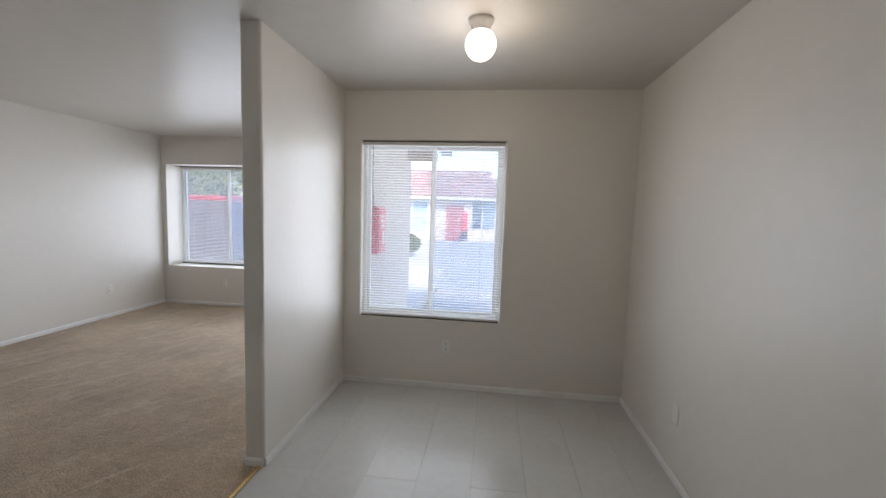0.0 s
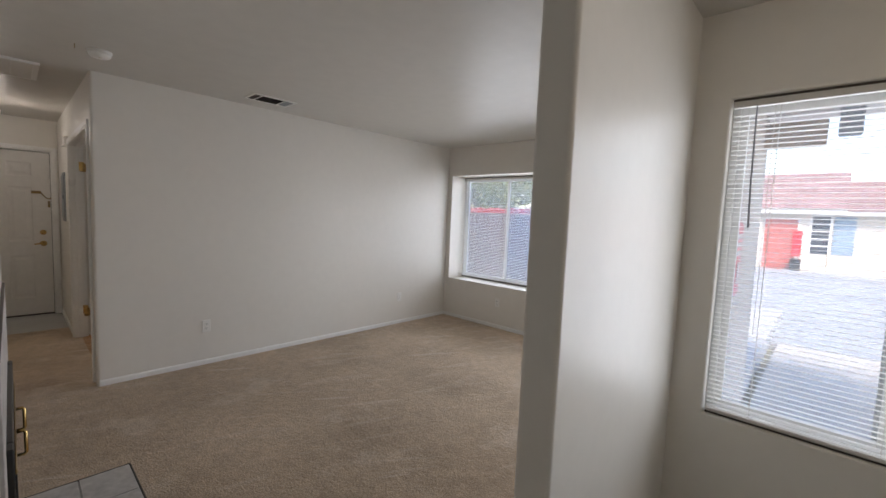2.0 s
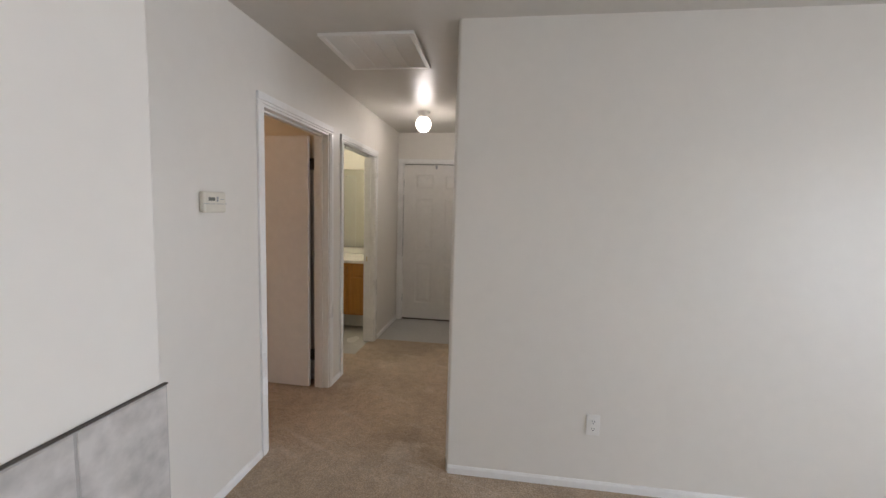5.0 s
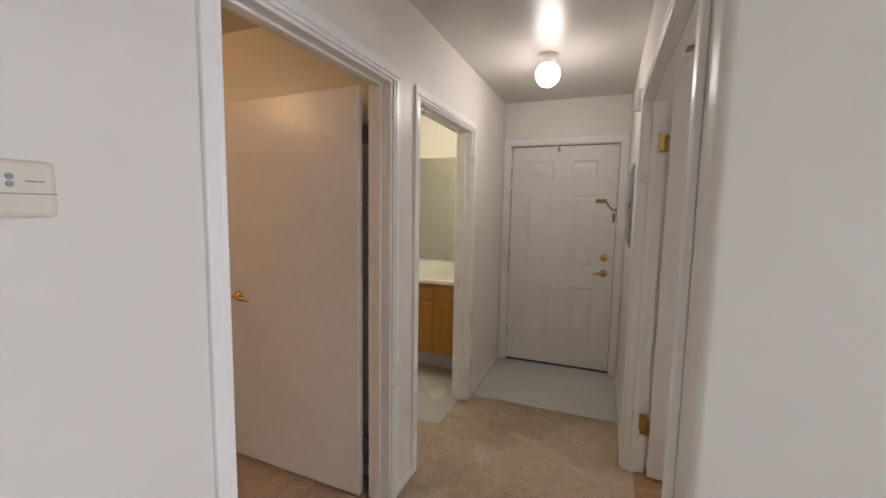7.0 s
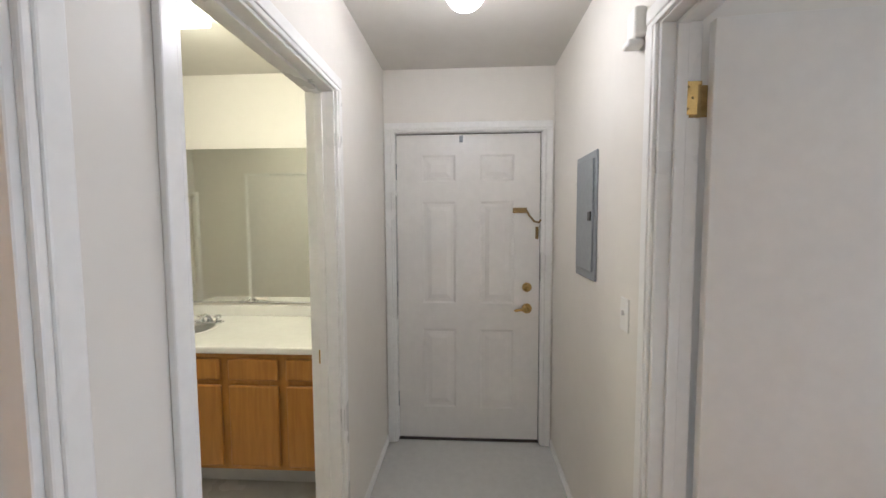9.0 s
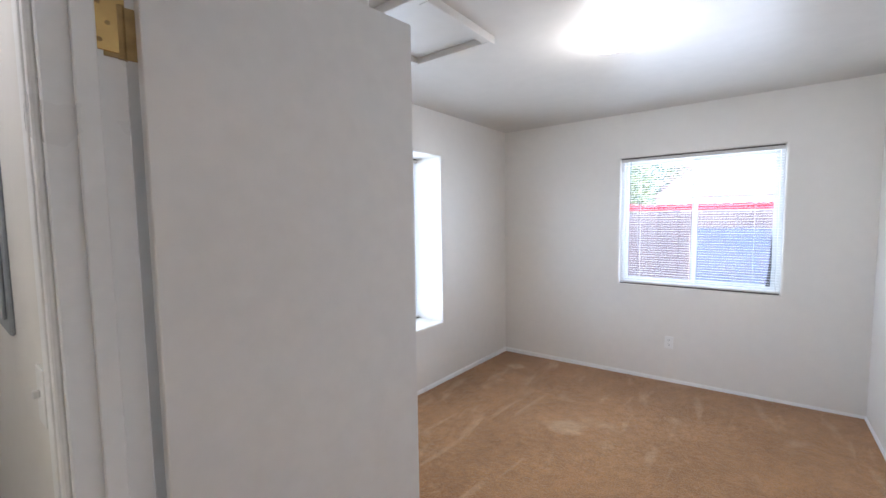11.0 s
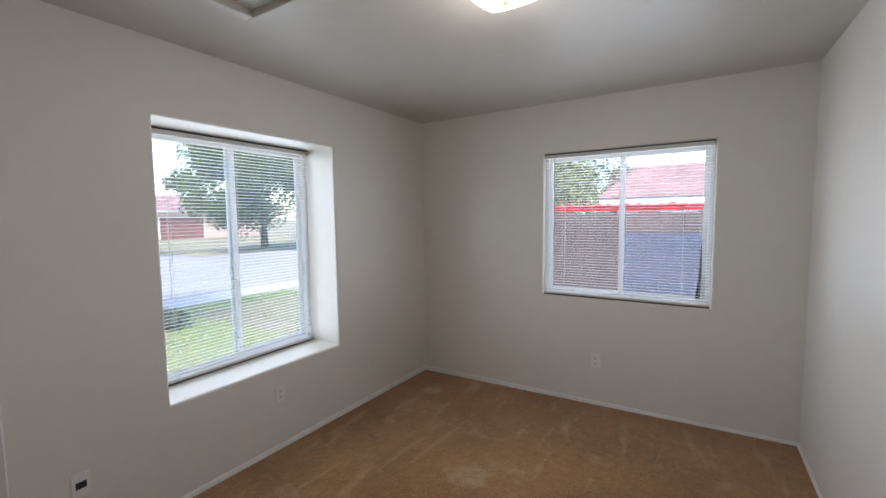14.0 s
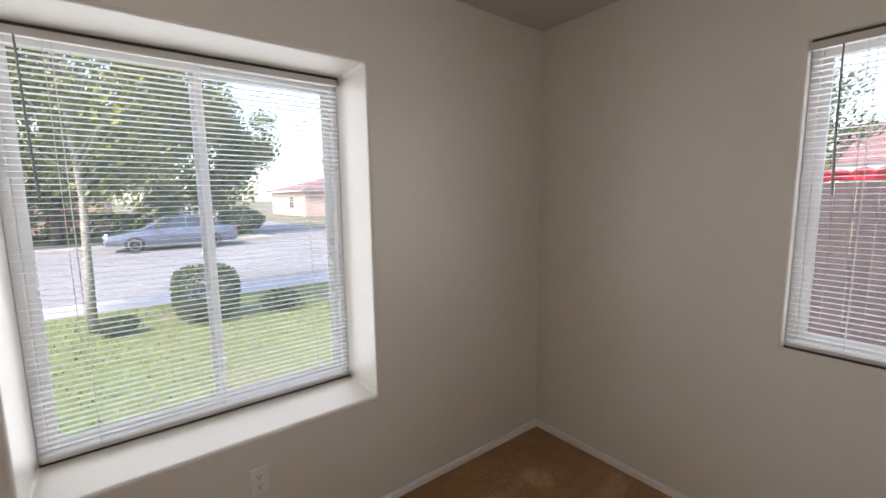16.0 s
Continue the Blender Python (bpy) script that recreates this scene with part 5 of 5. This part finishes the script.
def fence():
    root = thing("fence", pose(-5.0, 9.05, G), "brown board fence with a red painted cap", "fence")
    shared = None
    for k in range(37):
        if shared is None:
            o = part("board", boxed(-0.072, 0.072, -0.010, 0.010, 0.02, 1.80, 0.003), M_FENCE, root)
            shared = o.data
        else:
            o = new("board", shared)
            o.parent = root
        o.location = (-3.9 + k * 0.149, 0.004 * math.sin(k * 2.1), 0.01 * math.sin(k * 1.3))
    for z in (0.35, 1.45):
        part("rail", boxed(-4.0, 1.60, 0.012, 0.055, z, z + 0.09, 0.004), M_FENCE, root)
    for k in range(3):
        part("post", boxed(-4.0 + k * 2.6, -3.9 + k * 2.6, 0.056, 0.156, -0.1, 1.86, 0.004), M_FENCE, root)
    part("cap", boxed(-4.05, 1.63, -0.02, 0.05, 1.82, 1.90, 0.012, 2), M_REDB, root, "red painted cap board")
    tile = None
    for k in range(40):
        if tile is None:
            bm = bmesh.new()
            rows = [[bm.verts.new((0.062 * math.cos(q), y, 0.034 * math.sin(q))) for q in (math.pi * i / 6 for i in range(7))] for y in (-0.075, 0.075)]
            for i in range(6):
                bm.faces.new((rows[0][i], rows[0][i + 1], rows[1][i + 1], rows[1][i]))
            for row in rows:
                bm.faces.new(row)
            bm.faces.new((rows[0][0], rows[1][0], rows[1][6], rows[0][6]))
            bmesh.ops.recalc_face_normals(bm, faces=bm.faces)
            o = part("cap_tile", bm, M_CAPTILE, root, "red barrel cap tile")
            tile = o.data
        else:
            o = new("cap_tile", tile)
            o.parent = root
        o.location = (-3.97 + k * 0.142, 0.01 + 0.012 * math.sin(k * 2.7), 1.895 + 0.008 * math.sin(k * 1.9))
        o.rotation_euler = (radians(4 * math.sin(k * 3.1)), radians(5 * math.sin(k * 1.3)), radians(6 * math.sin(k * 2.2)))


fence()


def car(m, paint, label):
    root = thing("car", m, label, "car", "parked cars")
    # side profile along local y (nose at -y), lofted across x
    lower = [(-2.30, 0.32), (-2.34, 0.55), (-2.22, 0.70), (-1.35, 0.86), (-0.80, 0.92), (1.35, 0.96), (2.10, 0.94), (2.28, 0.80), (2.30, 0.45), (2.22, 0.30)]
    bm = bmesh.new()
    secs = []
    for x, k in ((-0.88, 0.93), (-0.80, 1.0), (-0.4, 1.01), (0.4, 1.01), (0.80, 1.0), (0.88, 0.93)):
        secs.append([bm.verts.new((x, y * (1 if abs(x) < 0.85 else 0.985), 0.30 + (z - 0.30) * k)) for y, z in lower])
    for s, t in zip(secs, secs[1:]):
        for i in range(len(lower)):
            j = (i + 1) % len(lower)
            bm.faces.new((s[i], s[j], t[j], t[i]))
    bm.faces.new(secs[0])
    bm.faces.new(secs[-1][::-1])
    bmesh.ops.recalc_face_normals(bm, faces=bm.faces)
    body = part("body", bm, paint, root, "", True)
    body.modifiers.new("soft", "BEVEL").width = 0.03
    bm = bmesh.new()
    ring = lambda w, pts: [bm.verts.new((w * s, y, z)) for s in (-1, 1) for y, z in (pts if s < 0 else pts[::-1])]
    lo, hi = ring(0.80, [(-1.0, 0.90), (1.62, 0.94)]), ring(0.60, [(-0.20, 1.38), (0.95, 1.40)])
    for i in range(4):
        bm.faces.new((lo[i], lo[(i + 1) % 4], hi[(i + 1) % 4], hi[i]))
    bm.faces.new(hi)
    bmesh.ops.recalc_face_normals(bm, faces=bm.faces)
    part("greenhouse", bm, M_DGLASS, root, "dark side windows")
    part("roof", boxed(-0.61, 0.61, -0.24, 1.0, 1.375, 1.435, 0.025, 2), paint, root)
    for s in (-1, 1):
        for p in ([(-1.02, 0.90), (-0.20, 1.40)], [(0.42, 0.93), (0.40, 1.40)], [(1.64, 0.94), (0.95, 1.41)]):
            part("pillar", tube([(s * 0.805, p[0][0], p[0][1]), (s * 0.61, p[1][0], p[1][1])], 0.03, 6), paint, root)
        part("headlight", boxed(s * 0.45, s * 0.80, -2.33, -2.20, 0.60, 0.72, 0.03, 2), M_LAMPW, root, "clear headlight")
        part("tail_light", boxed(s * 0.50, s * 0.84, 2.20, 2.30, 0.66, 0.86, 0.03, 2), M_LAMPR, root, "red tail light")
        part("wing_mirror", boxed(s * 0.86, s * 1.0, -0.78, -0.66, 0.92, 1.04, 0.03, 2), paint, root)
        part("door_seam", boxed(s * 0.884, s * 0.888, 0.40, 0.41, 0.38, 0.90, 0), M_RUBBER, root)
        for y in (-1.38, 1.33):
            w = part("wheel", lathe([(0.21, -0.10), (0.30, -0.10), (0.325, -0.07), (0.325, 0.07), (0.30, 0.10), (0.21, 0.10)], 28, "x", (s * 0.80, y, 0.325)), M_RUBBER, root, "black tyre", True)
            part("rim", joined(lathe([(0.215, -0.01), (0.215, 0.095), (0.19, 0.10), (0.185, 0.06), (0.04, 0.075), (0.03, 0.09)] if s > 0 else [(0.215, 0.01), (0.215, -0.095), (0.19, -0.10), (0.185, -0.06), (0.04, -0.075), (0.03, -0.09)], 20, "x", (s * 0.812, y, 0.325))), M_ALLOY, w, "silver alloy rim")
    return root


car(pose(-24.6, 5.15, G - 0.10) @ Matrix.Scale(0.90, 4), M_CARP, "grey blue sedan parked along the street")
car(pose(-33.5, 5.7, G - 0.02, 0, 0, 80) @ Matrix.Diagonal((1, 1, 1.45, 1)), M_CARW, "white car parked beyond the street")

tree(-12.92, 3.28, G, 1.75, 1.75, 3.4, 19000, 0.046, M_LEAF1, "young street tree with olive and yellow leaves", 11, 0.05, M_PALEB)
tree(-30.0, 7.0, G, 1.6, 3.3, 6.2, 30000, 0.10, M_LEAF5, "broad green tree behind the parked car", 12, 0.2)
tree(-28.0, 1.5, G, 1.6, 3.6, 6.5, 30000, 0.10, M_LEAF2, "dark green street tree", 13, 0.2)
tree(-28.5, 18.3, G, 1.9, 3.2, 5.4, 20000, 0.11, M_LEAF2, "dark green tree at the corner", 14, 0.2)
tree(-26.9, 15.3, G, 1.7, 2.7, 4.8, 18000, 0.10, M_LEAF2, "green tree at the side street", 19, 0.16)
tree(-34.0, 28.0, G, 1.9, 4.2, 6.4, 3500, 0.2, M_LEAF2, "far green tree above the roofs", 15, 0.2)
tree(-9.9, 13.2, G, 1.1, 2.3, 4.6, 12000, 0.075, M_LEAF5, "leafy green tree just behind the fence", 18, 0.13)
tree(-10.8, 24.0, G, 1.8, 2.6, 5.6, 10000, 0.08, M_LEAF2, "green tree beyond the fence", 16, 0.14)
tree(-15.0, 18.5, G, 1.6, 3.0, 5.2, 8000, 0.09, M_LEAF2, "green tree beyond the fence corner", 17, 0.14)
bush(-12.55, 4.58, G, 0.38, 0.43, 0.80, 6000, 0.024, "clipped square green bush on the lawn edge", 21)
bush(-12.40, 5.55, G, 0.22, 0.30, 0.34, 700, 0.035, "low green shrub at the pavement", 22, False)
bush(-12.55, 3.55, G, 0.18, 0.25, 0.26, 500, 0.035, "low green shrub under the young tree", 23, False)
bush(-2.80, 8.62, G + 0.155, 0.34, 0.26, 0.36, 2200, 0.034, "bright green shrub outside the open doorway", 26, False, M_LEAF4)
bush(-2.97, 9.35, G + 0.155, 0.42, 0.30, 1.95, 9000, 0.032, "tall crimson flowering bougainvillea at the fence end", 27, True, M_BLOOM)
bush(-3.1, 15.6, G, 0.7, 0.9, 0.9, 1500, 0.06, "rounded green shrub beside the court", 24, False)
bush(-28.6, 8.3, G, 1.0, 1.2, 1.3, 1800, 0.09, "dark reddish hedge beside the side street", 25, False)
# added hedge stands in for the shaded brown fence before the house
bush(-30.3, 0.6, G - 0.02, 0.6, 4.2, 1.25, 7000, 0.085, "long hedge added as the dark shaded band behind the far pavement", 28, True)
# vinyl tiles of the dining floor, laid in rows
tile_mesh = None
for i in range(8):
    for j in range(12):
        x, y = -0.950 + i * 0.297, 3.640 - (j + 1) * 0.6 + (0.3 if i % 2 else 0.0)
        y1 = min(y + 0.6, 3.646)
        y = max(y, -2.62)
        if y1 - y < 0.05:
            continue
        full = abs(y1 - y - 0.6) < 1e-6
        if full and tile_mesh:
            t = new("floor_tile", tile_mesh)
            t.parent = FLOOR_D
        else:
            t = part("floor_tile", boxed(0.0006, 0.2964, 0.0005, y1 - y - 0.0005, 0, 0.005, 0), M_VINYL, FLOOR_D)
            if full:
                tile_mesh = t.data
        t.location = (x, y, -0.0055 + 0.0004 * math.sin(i * 3.1 + j * 1.7))
